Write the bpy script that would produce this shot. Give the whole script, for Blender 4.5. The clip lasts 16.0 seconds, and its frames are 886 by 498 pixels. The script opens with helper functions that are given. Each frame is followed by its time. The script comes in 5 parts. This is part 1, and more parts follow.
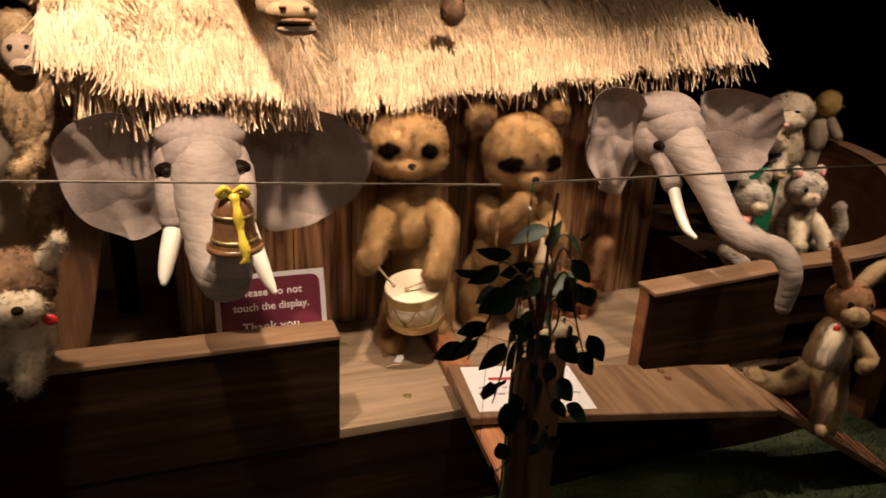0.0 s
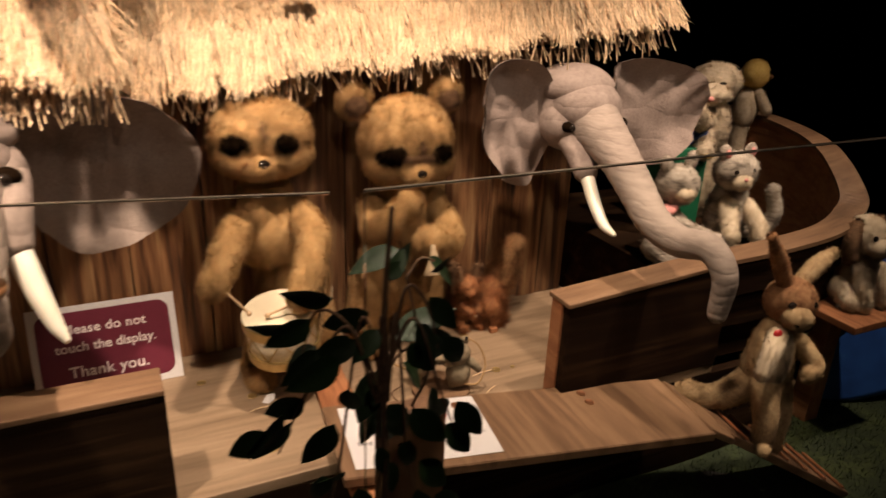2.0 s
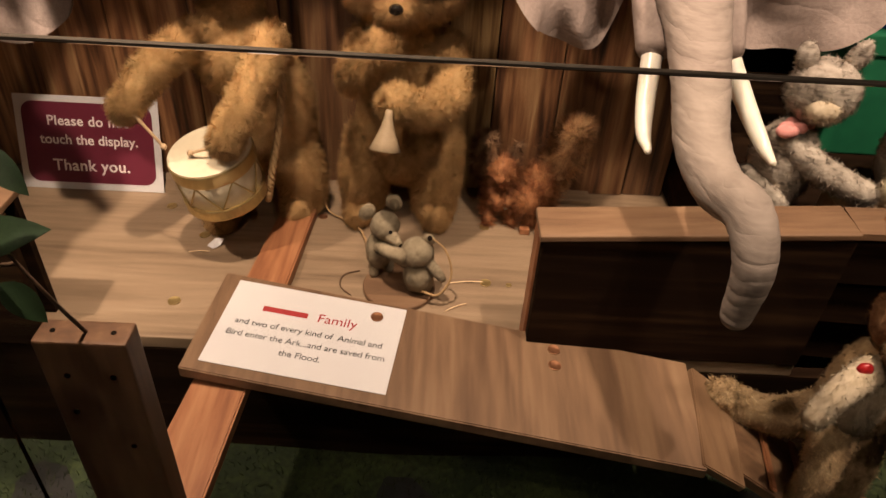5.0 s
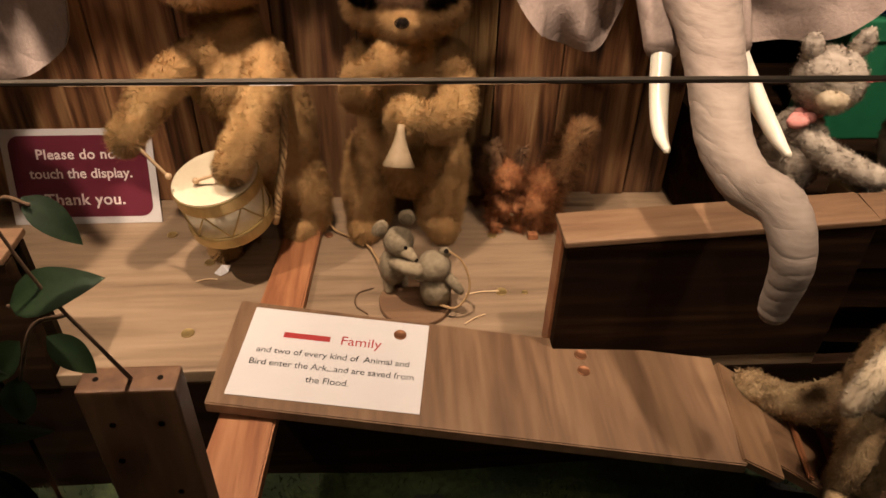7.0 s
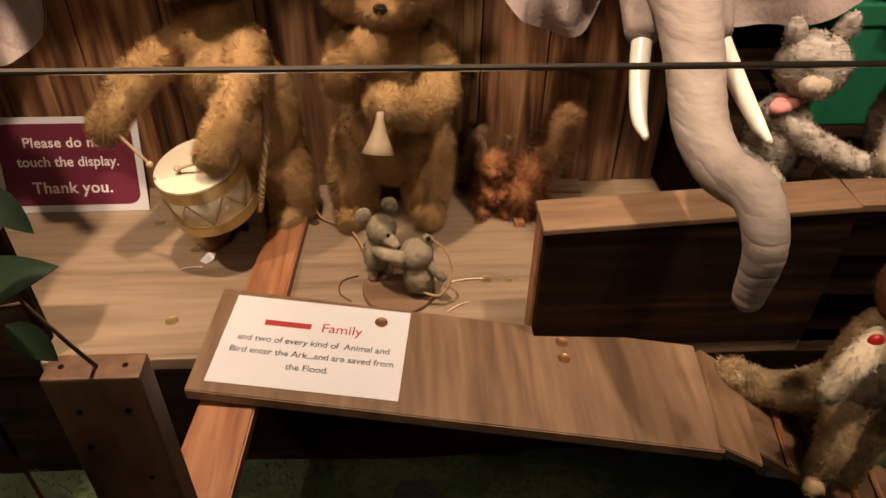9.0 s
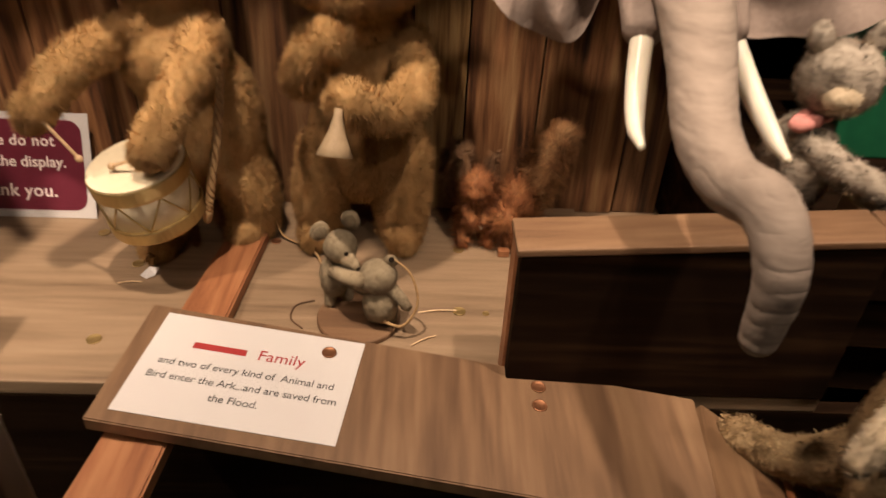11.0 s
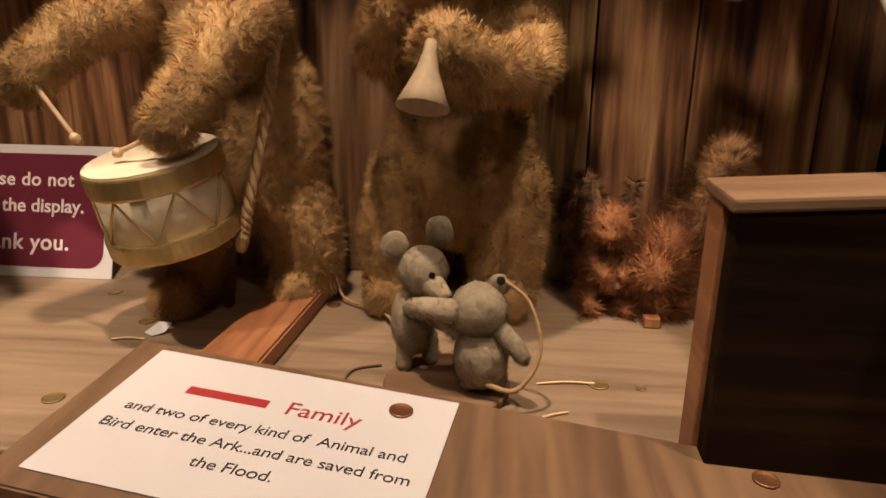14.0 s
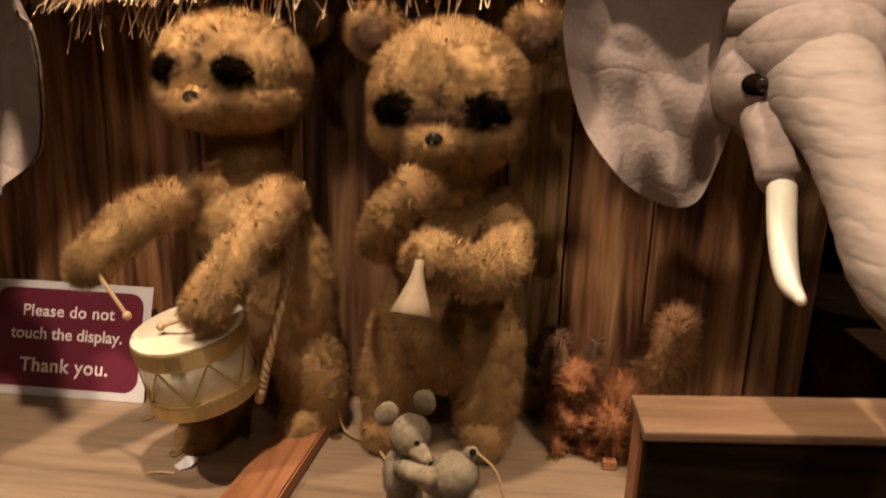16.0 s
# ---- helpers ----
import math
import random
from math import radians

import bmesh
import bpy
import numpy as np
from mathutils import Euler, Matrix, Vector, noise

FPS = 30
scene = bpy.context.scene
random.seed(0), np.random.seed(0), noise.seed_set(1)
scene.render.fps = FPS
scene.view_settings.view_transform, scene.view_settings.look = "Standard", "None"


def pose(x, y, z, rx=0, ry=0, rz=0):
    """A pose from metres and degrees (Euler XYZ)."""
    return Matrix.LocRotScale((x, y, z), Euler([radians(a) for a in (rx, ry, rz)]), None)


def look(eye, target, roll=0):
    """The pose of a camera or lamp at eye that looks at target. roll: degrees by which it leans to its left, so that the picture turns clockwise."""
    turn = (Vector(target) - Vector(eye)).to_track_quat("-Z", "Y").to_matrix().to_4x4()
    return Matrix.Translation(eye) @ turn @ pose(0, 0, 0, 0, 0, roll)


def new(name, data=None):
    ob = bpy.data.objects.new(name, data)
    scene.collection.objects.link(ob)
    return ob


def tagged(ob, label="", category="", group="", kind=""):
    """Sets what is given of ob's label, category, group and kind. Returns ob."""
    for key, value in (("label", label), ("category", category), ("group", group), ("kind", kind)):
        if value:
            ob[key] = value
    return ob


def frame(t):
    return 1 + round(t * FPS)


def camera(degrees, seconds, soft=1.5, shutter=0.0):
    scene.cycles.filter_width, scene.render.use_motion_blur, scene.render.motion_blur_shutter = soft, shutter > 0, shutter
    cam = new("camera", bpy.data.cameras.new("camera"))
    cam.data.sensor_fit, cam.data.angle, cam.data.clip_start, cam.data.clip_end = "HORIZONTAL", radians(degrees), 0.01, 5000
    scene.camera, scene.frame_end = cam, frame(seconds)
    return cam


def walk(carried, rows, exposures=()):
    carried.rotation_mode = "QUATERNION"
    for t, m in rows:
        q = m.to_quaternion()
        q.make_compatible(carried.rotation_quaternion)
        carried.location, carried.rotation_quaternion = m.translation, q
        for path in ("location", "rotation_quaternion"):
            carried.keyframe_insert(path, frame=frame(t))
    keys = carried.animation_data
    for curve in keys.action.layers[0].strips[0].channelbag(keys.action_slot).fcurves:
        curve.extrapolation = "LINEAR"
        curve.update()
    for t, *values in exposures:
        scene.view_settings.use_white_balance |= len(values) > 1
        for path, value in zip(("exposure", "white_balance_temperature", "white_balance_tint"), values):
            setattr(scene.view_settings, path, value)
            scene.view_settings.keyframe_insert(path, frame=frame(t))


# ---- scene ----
cam = camera(64.1, 16.0, shutter=0.5)
PATH = [
    (0, (-0.923, -1.957, 1.833), (-0.248, -0.219, 1.11), 3.2),
    (0.5, (-0.873, -1.961, 1.84), (-0.177, -0.242, 1.092), 2.8),
    (1, (-0.838, -1.954, 1.808), (-0.226, -0.209, 1.048), 3.8),
    (1.5, (-0.767, -1.819, 1.8), (0.002, -0.14, 1.032), 4.3),
    (2, (-0.655, -1.697, 1.768), (0.172, -0.038, 1.016), 2.4),
    (2.5, (-0.476, -1.684, 1.762), (0.349, -0.016, 1.022), 1.5),
    (3, (-0.268, -1.711, 1.750), (0.246, 0.018, 0.889), 0.9),
    (3.5, (-0.156, -1.612, 1.777), (0.226, 0.074, 0.77), 3.3),
    (4, (-0.064, -1.506, 1.774), (0.217, 0.141, 0.674), 4.5),
    (4.5, (0.03, -1.445, 1.744), (0.165, 0.143, 0.535), 5.3),
    (5, (0.062, -1.449, 1.721), (0.104, 0.138, 0.504), 3.7),
    (7.5, (-0.032, -1.422, 1.722), (0.102, 0.169, 0.518), 1.3),
    (8, (-0.007, -1.427, 1.725), (0.116, 0.156, 0.508), 1.3),
    (10.5, (0.075, -1.418, 1.691), (0.16, 0.149, 0.451), 1.1),
    (11, (0.109, -1.322, 1.589), (0.174, 0.333, 0.466), 3.0),
    (11.5, (0.109, -1.177, 1.414), (0.129, 0.467, 0.274), 0.3),
    (12, (0.093, -1.109, 1.298), (-0.013, 0.593, 0.253), -0.4),
    (12.5, (0.088, -1.097, 1.247), (-0.05, 0.658, 0.298), 1.3),
    (13, (0.067, -1.089, 1.211), (-0.147, 0.71, 0.364), 2.0),
    (13.5, (0.069, -1.087, 1.186), (-0.093, 0.775, 0.474), 1.6),
    (14, (0.061, -1.095, 1.19), (-0.097, 0.807, 0.591), 0.8),
    (14.5, (0.063, -1.103, 1.219), (-0.098, 0.803, 0.633), 1.3),
    (15, (0.074, -1.145, 1.271), (-0.103, 0.748, 0.653), 1.6),
    (15.5, (0.09, -1.186, 1.342), (-0.118, 0.725, 0.791), 1.6),
    (16, (0.094, -1.204, 1.411), (-0.089, 0.724, 0.912), 1.9),
]
walk(cam, [(t, look(eye, target, roll)) for t, eye, target, roll in PATH])

# ---------------------------------------------------------------- world and lamps
world = bpy.data.worlds.new("dim_room")
bpy.context.scene.world = world
world.use_nodes = True
world.node_tree.nodes["Background"].inputs[0].default_value = (1.0, 0.72, 0.5, 1)
world.node_tree.nodes["Background"].inputs[1].default_value = 0.10
bpy.context.scene.view_settings.exposure = 0.0


def spot(name, eye, target, watts, degrees, soft, colour=(1.0, 0.755, 0.585)):
    lamp = bpy.data.lights.new(name, "SPOT")
    lamp.energy, lamp.spot_size, lamp.spot_blend = watts, math.radians(degrees), soft
    lamp.shadow_soft_size, lamp.color = 0.035, colour
    ob = new(name, lamp)
    ob.matrix_world = look(eye, target)
    return ob


# ceiling spots: a row almost straight above the stage, then two weak fills
spot("spot_lamp", (-0.20, -0.74, 2.68), (-0.16, -0.38, 1.1), 165, 66, 0.75)
spot("spot_lamp", (0.66, -0.80, 2.66), (0.60, -0.36, 1.2), 105, 48, 0.8)
spot("spot_lamp", (-1.05, -0.90, 2.62), (-1.06, -0.24, 1.2), 160, 70, 0.8)
spot("spot_lamp", (1.28, -0.90, 2.62), (1.12, -0.40, 1.1), 78, 54, 0.8)
# unseen frontal fill, added to lift the wall, thatch and other upright faces
spot("spot_lamp", (-0.55, -1.75, 2.75), (-0.40, -0.18, 1.3), 17, 60, 0.8)
spot("spot_lamp", (0.70, -1.75, 2.75), (0.45, -0.20, 1.3), 24, 56, 0.8)


# ---------------------------------------------------------------- helpers
rng = np.random.default_rng(7)


def ramp(nt, fac, stops):
    r = nt.nodes.new("ShaderNodeValToRGB")
    while len(r.color_ramp.elements) < len(stops):
        r.color_ramp.elements.new(0.5)
    for e, (p, c) in zip(r.color_ramp.elements, stops):
        e.position, e.color = p, (*c, 1)
    nt.links.new(fac, r.inputs[0])
    return r.outputs[0]


def material(name, stops, scale=8.0, stretch=(1, 1, 1), rough=0.7, bump=0.3, detail=6.0, metal=0.0, sheen=0.0, fine=4.0,
             spots=None, distort=0.6, coat=0.0, piece=0.0, depth=0.004, sub=0.0, fold=0.0, strand=0.0):
    """Two scales of noise give colour and relief, in metres."""
    m = bpy.data.materials.new(name)
    m.use_nodes = True
    nt = m.node_tree
    b = nt.nodes["Principled BSDF"]
    co = nt.nodes.new("ShaderNodeTexCoord")
    mp = nt.nodes.new("ShaderNodeMapping")
    mp.inputs["Scale"].default_value = stretch
    nt.links.new(co.outputs["Object"], mp.inputs[0])
    src = mp.outputs[0]
    if piece:
        oi = nt.nodes.new("ShaderNodeObjectInfo")
        mul = nt.nodes.new("ShaderNodeVectorMath")
        mul.operation = "MULTIPLY_ADD"
        mul.inputs[1].default_value = (0, 0, 0)
        nt.links.new(src, mul.inputs[0])
        mul.inputs[1].default_value = (1, 1, 1)
        cmb = nt.nodes.new("ShaderNodeCombineXYZ")
        sc = nt.nodes.new("ShaderNodeMath")
        sc.operation = "MULTIPLY"
        sc.inputs[1].default_value = 37.0
        nt.links.new(oi.outputs["Random"], sc.inputs[0])
        for n in range(3):
            nt.links.new(sc.outputs[0], cmb.inputs[n])
        nt.links.new(cmb.outputs[0], mul.inputs[2])
        src = mul.outputs[0]
    big = nt.nodes.new("ShaderNodeTexNoise")
    big.inputs["Scale"].default_value, big.inputs["Detail"].default_value = scale, detail
    big.inputs["Distortion"].default_value = distort
    nt.links.new(src, big.inputs["Vector"])
    small = nt.nodes.new("ShaderNodeTexNoise")
    small.inputs["Scale"].default_value, small.inputs["Detail"].default_value = scale * fine, 8.0
    nt.links.new(src, small.inputs["Vector"])
    mix = nt.nodes.new("ShaderNodeMix")
    mix.inputs[0].default_value = 0.42
    nt.links.new(big.outputs["Fac"], mix.inputs[2])
    nt.links.new(small.outputs["Fac"], mix.inputs[3])
    col = ramp(nt, mix.outputs[0], stops)
    if piece:
        hs = nt.nodes.new("ShaderNodeHueSaturation")
        mr = nt.nodes.new("ShaderNodeMapRange")
        mr.inputs[3].default_value, mr.inputs[4].default_value = 1 - piece, 1 + piece
        nt.links.new(oi.outputs["Random"], mr.inputs[0])
        nt.links.new(mr.outputs[0], hs.inputs["Value"])
        nt.links.new(col, hs.inputs["Color"])
        col = hs.outputs[0]
    if strand:
        ge = nt.nodes.new("ShaderNodeNewGeometry")
        hs = nt.nodes.new("ShaderNodeHueSaturation")
        mr = nt.nodes.new("ShaderNodeMapRange")
        mr.inputs[3].default_value, mr.inputs[4].default_value = 1 - strand, 1 + strand
        nt.links.new(ge.outputs["Random Per Island"], mr.inputs[0])
        nt.links.new(mr.outputs[0], hs.inputs["Value"])
        nt.links.new(col, hs.inputs["Color"])
        col = hs.outputs[0]
    nt.links.new(col, b.inputs["Base Color"])
    b.inputs["Roughness"].default_value = rough
    b.inputs["Metallic"].default_value = metal
    b.inputs["Sheen Weight"].default_value = sheen
    b.inputs["Coat Weight"].default_value = coat
    if sub:
        b.inputs["Subsurface Weight"].default_value = sub
        b.inputs["Subsurface Radius"].default_value = (0.01, 0.006, 0.003)
    if bump:
        bp = nt.nodes.new("ShaderNodeBump")
        bp.inputs["Strength"].default_value, bp.inputs["Distance"].default_value = bump, depth
        high = mix.outputs[0]
        if fold:
            wave = nt.nodes.new("ShaderNodeTexWave")
            wave.bands_direction = "Z"
            wave.inputs["Scale"].default_value, wave.inputs["Distortion"].default_value = fold, 4.0
            wave.inputs["Detail"].default_value, wave.inputs["Detail Scale"].default_value = 3.0, 1.6
            nt.links.new(co.outputs["Object"], wave.inputs["Vector"])
            pw = nt.nodes.new("ShaderNodeMath")
            pw.operation = "POWER"
            pw.inputs[1].default_value = 0.35
            nt.links.new(wave.outputs["Fac"], pw.inputs[0])
            ad = nt.nodes.new("ShaderNodeMath")
            ad.operation = "MULTIPLY_ADD"
            ad.inputs[1].default_value = 0.5
            nt.links.new(pw.outputs[0], ad.inputs[0])
            nt.links.new(high, ad.inputs[2])
            high = ad.outputs[0]
        nt.links.new(high, bp.inputs["Height"])
        nt.links.new(bp.outputs[0], b.inputs["Normal"])
    return m


def obj(name, verts, faces, mats, idx=None, smooth=True, parent=None, label="", normals=None):
    me = bpy.data.meshes.new(name)
    me.from_pydata([tuple(v) for v in verts], [], [tuple(f) for f in faces])
    for m in mats if isinstance(mats, (list, tuple)) else [mats]:
        me.materials.append(m)
    n = len(me.polygons)
    me.polygons.foreach_set("use_smooth", [smooth] * n)
    if idx is not None:
        me.polygons.foreach_set("material_index", np.asarray(idx, np.int32))
    if normals is not None:
        me.normals_split_custom_set_from_vertices([tuple(v) for v in normals])
    me.update()
    ob = new(name, me)
    if parent:
        ob.parent = parent
    if label:
        tagged(ob, label)
    return ob


def part(name, bm, mat, parent, label="", smooth=False):
    me = bpy.data.meshes.new(name)
    bm.to_mesh(me)
    bm.free()
    me.materials.append(mat)
    if smooth:
        me.polygons.foreach_set("use_smooth", [True] * len(me.polygons))
    ob = new(name, me)
    if parent:
        ob.parent = parent
    if label:
        tagged(ob, label)
    return ob


def empty(name, at, label, category, group="", kind=""):
    ob = new(name)
    ob.matrix_world = pose(*at)
    return tagged(ob, label, category, group, kind)


def box(x0, x1, y0, y1, z0, z1, bevel=0.004, m=None):
    bm = bmesh.new()
    bmesh.ops.create_cube(bm, size=1.0)
    for v in bm.verts:
        v.co = ((x0 + x1) / 2 + v.co.x * (x1 - x0), (y0 + y1) / 2 + v.co.y * (y1 - y0), (z0 + z1) / 2 + v.co.z * (z1 - z0))
    if bevel:
        bmesh.ops.bevel(bm, geom=bm.edges[:], offset=bevel, segments=2, affect="EDGES", profile=0.6)
    if m is not None:
        bm.transform(m)
    return bm


def lathe(profile, seg=40, m=None):
    """A turned body from (radius, height) pairs."""
    bm = bmesh.new()
    rings = []
    for r, z in profile:
        rings.append([bm.verts.new((r * math.cos(a), r * math.sin(a), z)) for a in np.linspace(0, 2 * math.pi, seg, endpoint=False)])
    for a, b in zip(rings, rings[1:]):
        for i in range(seg):
            bm.faces.new((a[i], a[(i + 1) % seg], b[(i + 1) % seg], b[i]))
    bm.faces.new(rings[0][::-1])
    bm.faces.new(rings[-1])
    if m is not None:
        bm.transform(m)
    return bm


def spline(pts, n):
    """n points on a smooth curve through pts."""
    p = np.asarray(pts, float)
    q = np.vstack([2 * p[0] - p[1], p, 2 * p[-1] - p[-2]])
    out = []
    for s in np.linspace(0, len(p) - 1 - 1e-9, n):
        i, t = int(s), s - int(s)
        a, b, c, d = q[i], q[i + 1], q[i + 2], q[i + 3]
        out.append(0.5 * (2 * b + (c - a) * t + (2 * a - 5 * b + 4 * c - d) * t * t + (3 * b - a - 3 * c + d) * t ** 3))
    return np.array(out)


def tube(pts, rads, seg=14, n=24, cap=True, ridge=0.0, rings=0):
    """Verts, faces, normals, centres and radii of a rounded limb."""
    pr = spline(np.column_stack([np.asarray(pts, float), rads]), n)
    c, r = pr[:, :3], np.maximum(pr[:, 3], 1e-4)
    if ridge:
        s = np.linspace(0, 1, n)
        r = r * (1 + ridge * np.abs(np.sin(s * math.pi * rings + 0.7 * np.sin(9 * s))) - ridge / 2)
    tan = np.gradient(c, axis=0)
    tan /= np.linalg.norm(tan, axis=1)[:, None]
    if cap:
        k = np.sin(np.linspace(0.12, 1.35, 5))
        h = np.cos(np.linspace(0.12, 1.35, 5))
        c = np.vstack([c[0] - tan[0] * r[0] * h[:, None], c, c[-1] + tan[-1] * r[-1] * h[::-1, None]])
        r = np.concatenate([r[0] * k, r, r[-1] * k[::-1]])
        tan = np.vstack([np.repeat(tan[:1], 5, 0), tan, np.repeat(tan[-1:], 5, 0)])
    u = np.cross(tan[0], (0.3, 0.2, 0.93))
    u /= np.linalg.norm(u)
    verts, normals = [], []
    for i in range(len(c)):
        u = u - tan[i] * (u @ tan[i])
        u /= np.linalg.norm(u)
        w = np.cross(tan[i], u)
        for a in np.linspace(0, 2 * math.pi, seg, endpoint=False):
            d = math.cos(a) * u + math.sin(a) * w
            verts.append(c[i] + r[i] * d)
            normals.append(d)
    m = len(c)
    if cap:
        for i in list(range(5)) + list(range(m - 5, m)):
            s = -1 if i < 5 else 1
            f = math.cos(math.asin(min(1, r[i] / max(r[5] if i < 5 else r[m - 6], 1e-6))))
            for j in range(seg):
                v = np.array(normals[i * seg + j]) + s * tan[i] * f * 2
                normals[i * seg + j] = v / np.linalg.norm(v)
    faces = [(i * seg + j, i * seg + (j + 1) % seg, (i + 1) * seg + (j + 1) % seg, (i + 1) * seg + j) for i in range(m - 1) for j in range(seg)]
    faces += [tuple(range(seg))[::-1], tuple(range((m - 1) * seg, m * seg))]
    return np.array(verts), faces, np.array(normals), c, r


def turn(rx, ry, rz):
    return np.array(pose(0, 0, 0, rx, ry, rz).to_3x3())


class Toy:
    """A stuffed animal as one mesh: rounded bodies, limbs and a pile of short hair."""

    def __init__(self, seed):
        self.v, self.f, self.n, self.i, self.solid, self.hair = [], [], [], [], [], []
        self.count, self.rng, self.tag, self.tags = 0, np.random.default_rng(seed), "head", []

    def add(self, v, f, n, m):
        self.v.append(np.asarray(v))
        self.n.append(np.asarray(n))
        self.f += [tuple(k + self.count for k in face) for face in f]
        self.i += [m] * len(f)
        self.tags.append((self.tag, len(v), len(f)))
        self.count += len(v)

    def ell(self, c, r, rot=(0, 0, 0), m=0, fur=1.0, lump=0.03, seg=26):
        c, r, t = np.array(c, float), np.array(r, float), turn(*rot)
        lat, lon = seg * 2 // 3, seg
        d = [(0, 0, 1)] + [(math.sin(a) * math.cos(b), math.sin(a) * math.sin(b), math.cos(a)) for a in np.linspace(0, math.pi, lat + 1)[1:-1] for b in np.linspace(0, 2 * math.pi, lon, endpoint=False)] + [(0, 0, -1)]
        d = np.array(d)
        k = 1 + lump * (np.sin(5 * d[:, 0] + 11 * c[0] * 9) * np.sin(4 * d[:, 1] + c[2] * 40) + 0.5 * np.sin(11 * d[:, 2] + 7 * d[:, 0]))
        v = c + (d * r * k[:, None]) @ t.T
        n = (d / r) @ t.T
        n /= np.linalg.norm(n, axis=1)[:, None]
        f = [(0, 1 + j, 1 + (j + 1) % lon) for j in range(lon)]
        f += [(1 + i * lon + j, 1 + (i + 1) * lon + j, 1 + (i + 1) * lon + (j + 1) % lon, 1 + i * lon + (j + 1) % lon) for i in range(lat - 2) for j in range(lon)]
        last = len(d) - 1
        f += [(last, 1 + (lat - 2) * lon + (j + 1) % lon, 1 + (lat - 2) * lon + j) for j in range(lon)]
        self.add(v, f, n, m)
        self.solid.append(lambda p: ((((p - c) @ t) / r) ** 2).sum(1) < 0.96)
        if fur:
            area = 4 * math.pi * ((r[0] * r[1]) ** 1.6 / 3 + (r[0] * r[2]) ** 1.6 / 3 + (r[1] * r[2]) ** 1.6 / 3) ** (1 / 1.6)

            def sample(k):
                e = self.rng.normal(size=(k, 3))
                e /= np.linalg.norm(e, axis=1)[:, None]
                nn = (e / r) @ t.T
                return c + (e * r) @ t.T, nn / np.linalg.norm(nn, axis=1)[:, None]
            self.hair.append((sample, area, m, fur, len(self.solid) - 1))
        return self

    def limb(self, pts, rads, m=0, fur=1.0, seg=14, n=18):
        v, f, nn, c, r = tube(pts, rads, seg, n)
        self.add(v, f, nn, m)

        def inside(p):
            hit = np.zeros(len(p), bool)
            for a, b in zip(c, r):
                hit |= ((p - a) ** 2).sum(1) < (0.93 * b) ** 2
            return hit
        self.solid.append(inside)
        if fur:
            area = float(sum(np.linalg.norm(c[i + 1] - c[i]) * math.pi * (r[i] + r[i + 1]) for i in range(len(c) - 1)))

            def sample(k):
                j = self.rng.integers(0, len(v), k)
                off = self.rng.normal(size=(k, 3)) * np.median(r) * 0.22
                off -= nn[j] * (off * nn[j]).sum(1)[:, None]
                return v[j] + off, nn[j]
            self.hair.append((sample, area, m, fur, len(self.solid) - 1))
        return self

    def build(self, name, mats, label, category, density=0.0, length=0.012, width=0.0022, droop=0.35, wild=0.45, group=""):
        if density:
            for sample, area, m, fur, own in self.hair:
                k = int(area * density * fur)
                if k < 3:
                    continue
                p, nn = sample(k)
                keep = np.ones(k, bool)
                for s, test in enumerate(self.solid):
                    if s != own:
                        keep &= ~test(p)
                p, nn = p[keep], nn[keep]
                k = len(p)
                clump = np.sin(p * 420.0 + 3 * np.sin(p * 71.0)[:, [2, 0, 1]])[:, [1, 2, 0]] * 0.40 + np.sin(p * 160.0 + 2 + 2 * np.sin(p * 47.0)[:, [1, 2, 0]])[:, [2, 0, 1]] * 0.36
                d = nn * 0.5 + np.array([0, 0, -droop]) + self.rng.normal(size=(k, 3)) * wild * 0.6 + clump
                d /= np.linalg.norm(d, axis=1)[:, None]
                steep = (d * nn).sum(1)[:, None]
                d = d - nn * (steep - np.clip(steep, 0.15, 0.85))
                d /= np.linalg.norm(d, axis=1)[:, None]
                ln = length * self.rng.uniform(0.55, 1.25, k)[:, None] * (0.6 if fur < 0.6 else 1)
                side = np.cross(d, nn) + 0.25 * self.rng.normal(size=(k, 3))
                side -= d * (side * d).sum(1)[:, None]
                side /= np.linalg.norm(side, axis=1)[:, None]
                w = width * self.rng.uniform(0.6, 1.3, k)[:, None]
                base = p - nn * 0.002
                v = np.stack([base - side * w / 2, base + side * w / 2, base + d * ln], 1).reshape(-1, 3)
                soft = nn + 0.42 * clump + 0.26 * self.rng.normal(size=(k, 3))
                soft /= np.linalg.norm(soft, axis=1)[:, None]
                self.add(v, [(3 * a, 3 * a + 1, 3 * a + 2) for a in range(k)], np.repeat(soft, 3, 0), m)
        ob = obj(name, np.vstack(self.v), self.f, mats, self.i, True, None, "", np.vstack(self.n))
        return tagged(ob, label, category, group)

    def build_parts(self, name, at, mats, label, category, group=""):
        """The same bodies as named parts under one thing, by the tag that each was added with."""
        root_ = empty(name, at, label, category, group)
        back = root_.matrix_world.inverted()
        joined, v0, f0 = {}, 0, 0
        for k, (tag, nv, nf) in enumerate(self.tags):
            joined.setdefault(tag, []).append((self.v[k], self.n[k], [tuple(c - v0 for c in q) for q in self.f[f0:f0 + nf]], self.i[f0:f0 + nf]))
            v0, f0 = v0 + nv, f0 + nf
        for tag, rows in joined.items():
            faces, idx, n0 = [], [], 0
            for v, n, f, m in rows:
                faces += [tuple(c + n0 for c in q) for q in f]
                idx += m
                n0 += len(v)
            used = sorted(set(idx))
            ob = obj(tag.split(":")[0], np.vstack([r[0] for r in rows]), faces, [mats[u] for u in used], [used.index(u) for u in idx], True, root_, "", np.vstack([r[1] for r in rows]))
            ob.matrix_parent_inverse = back
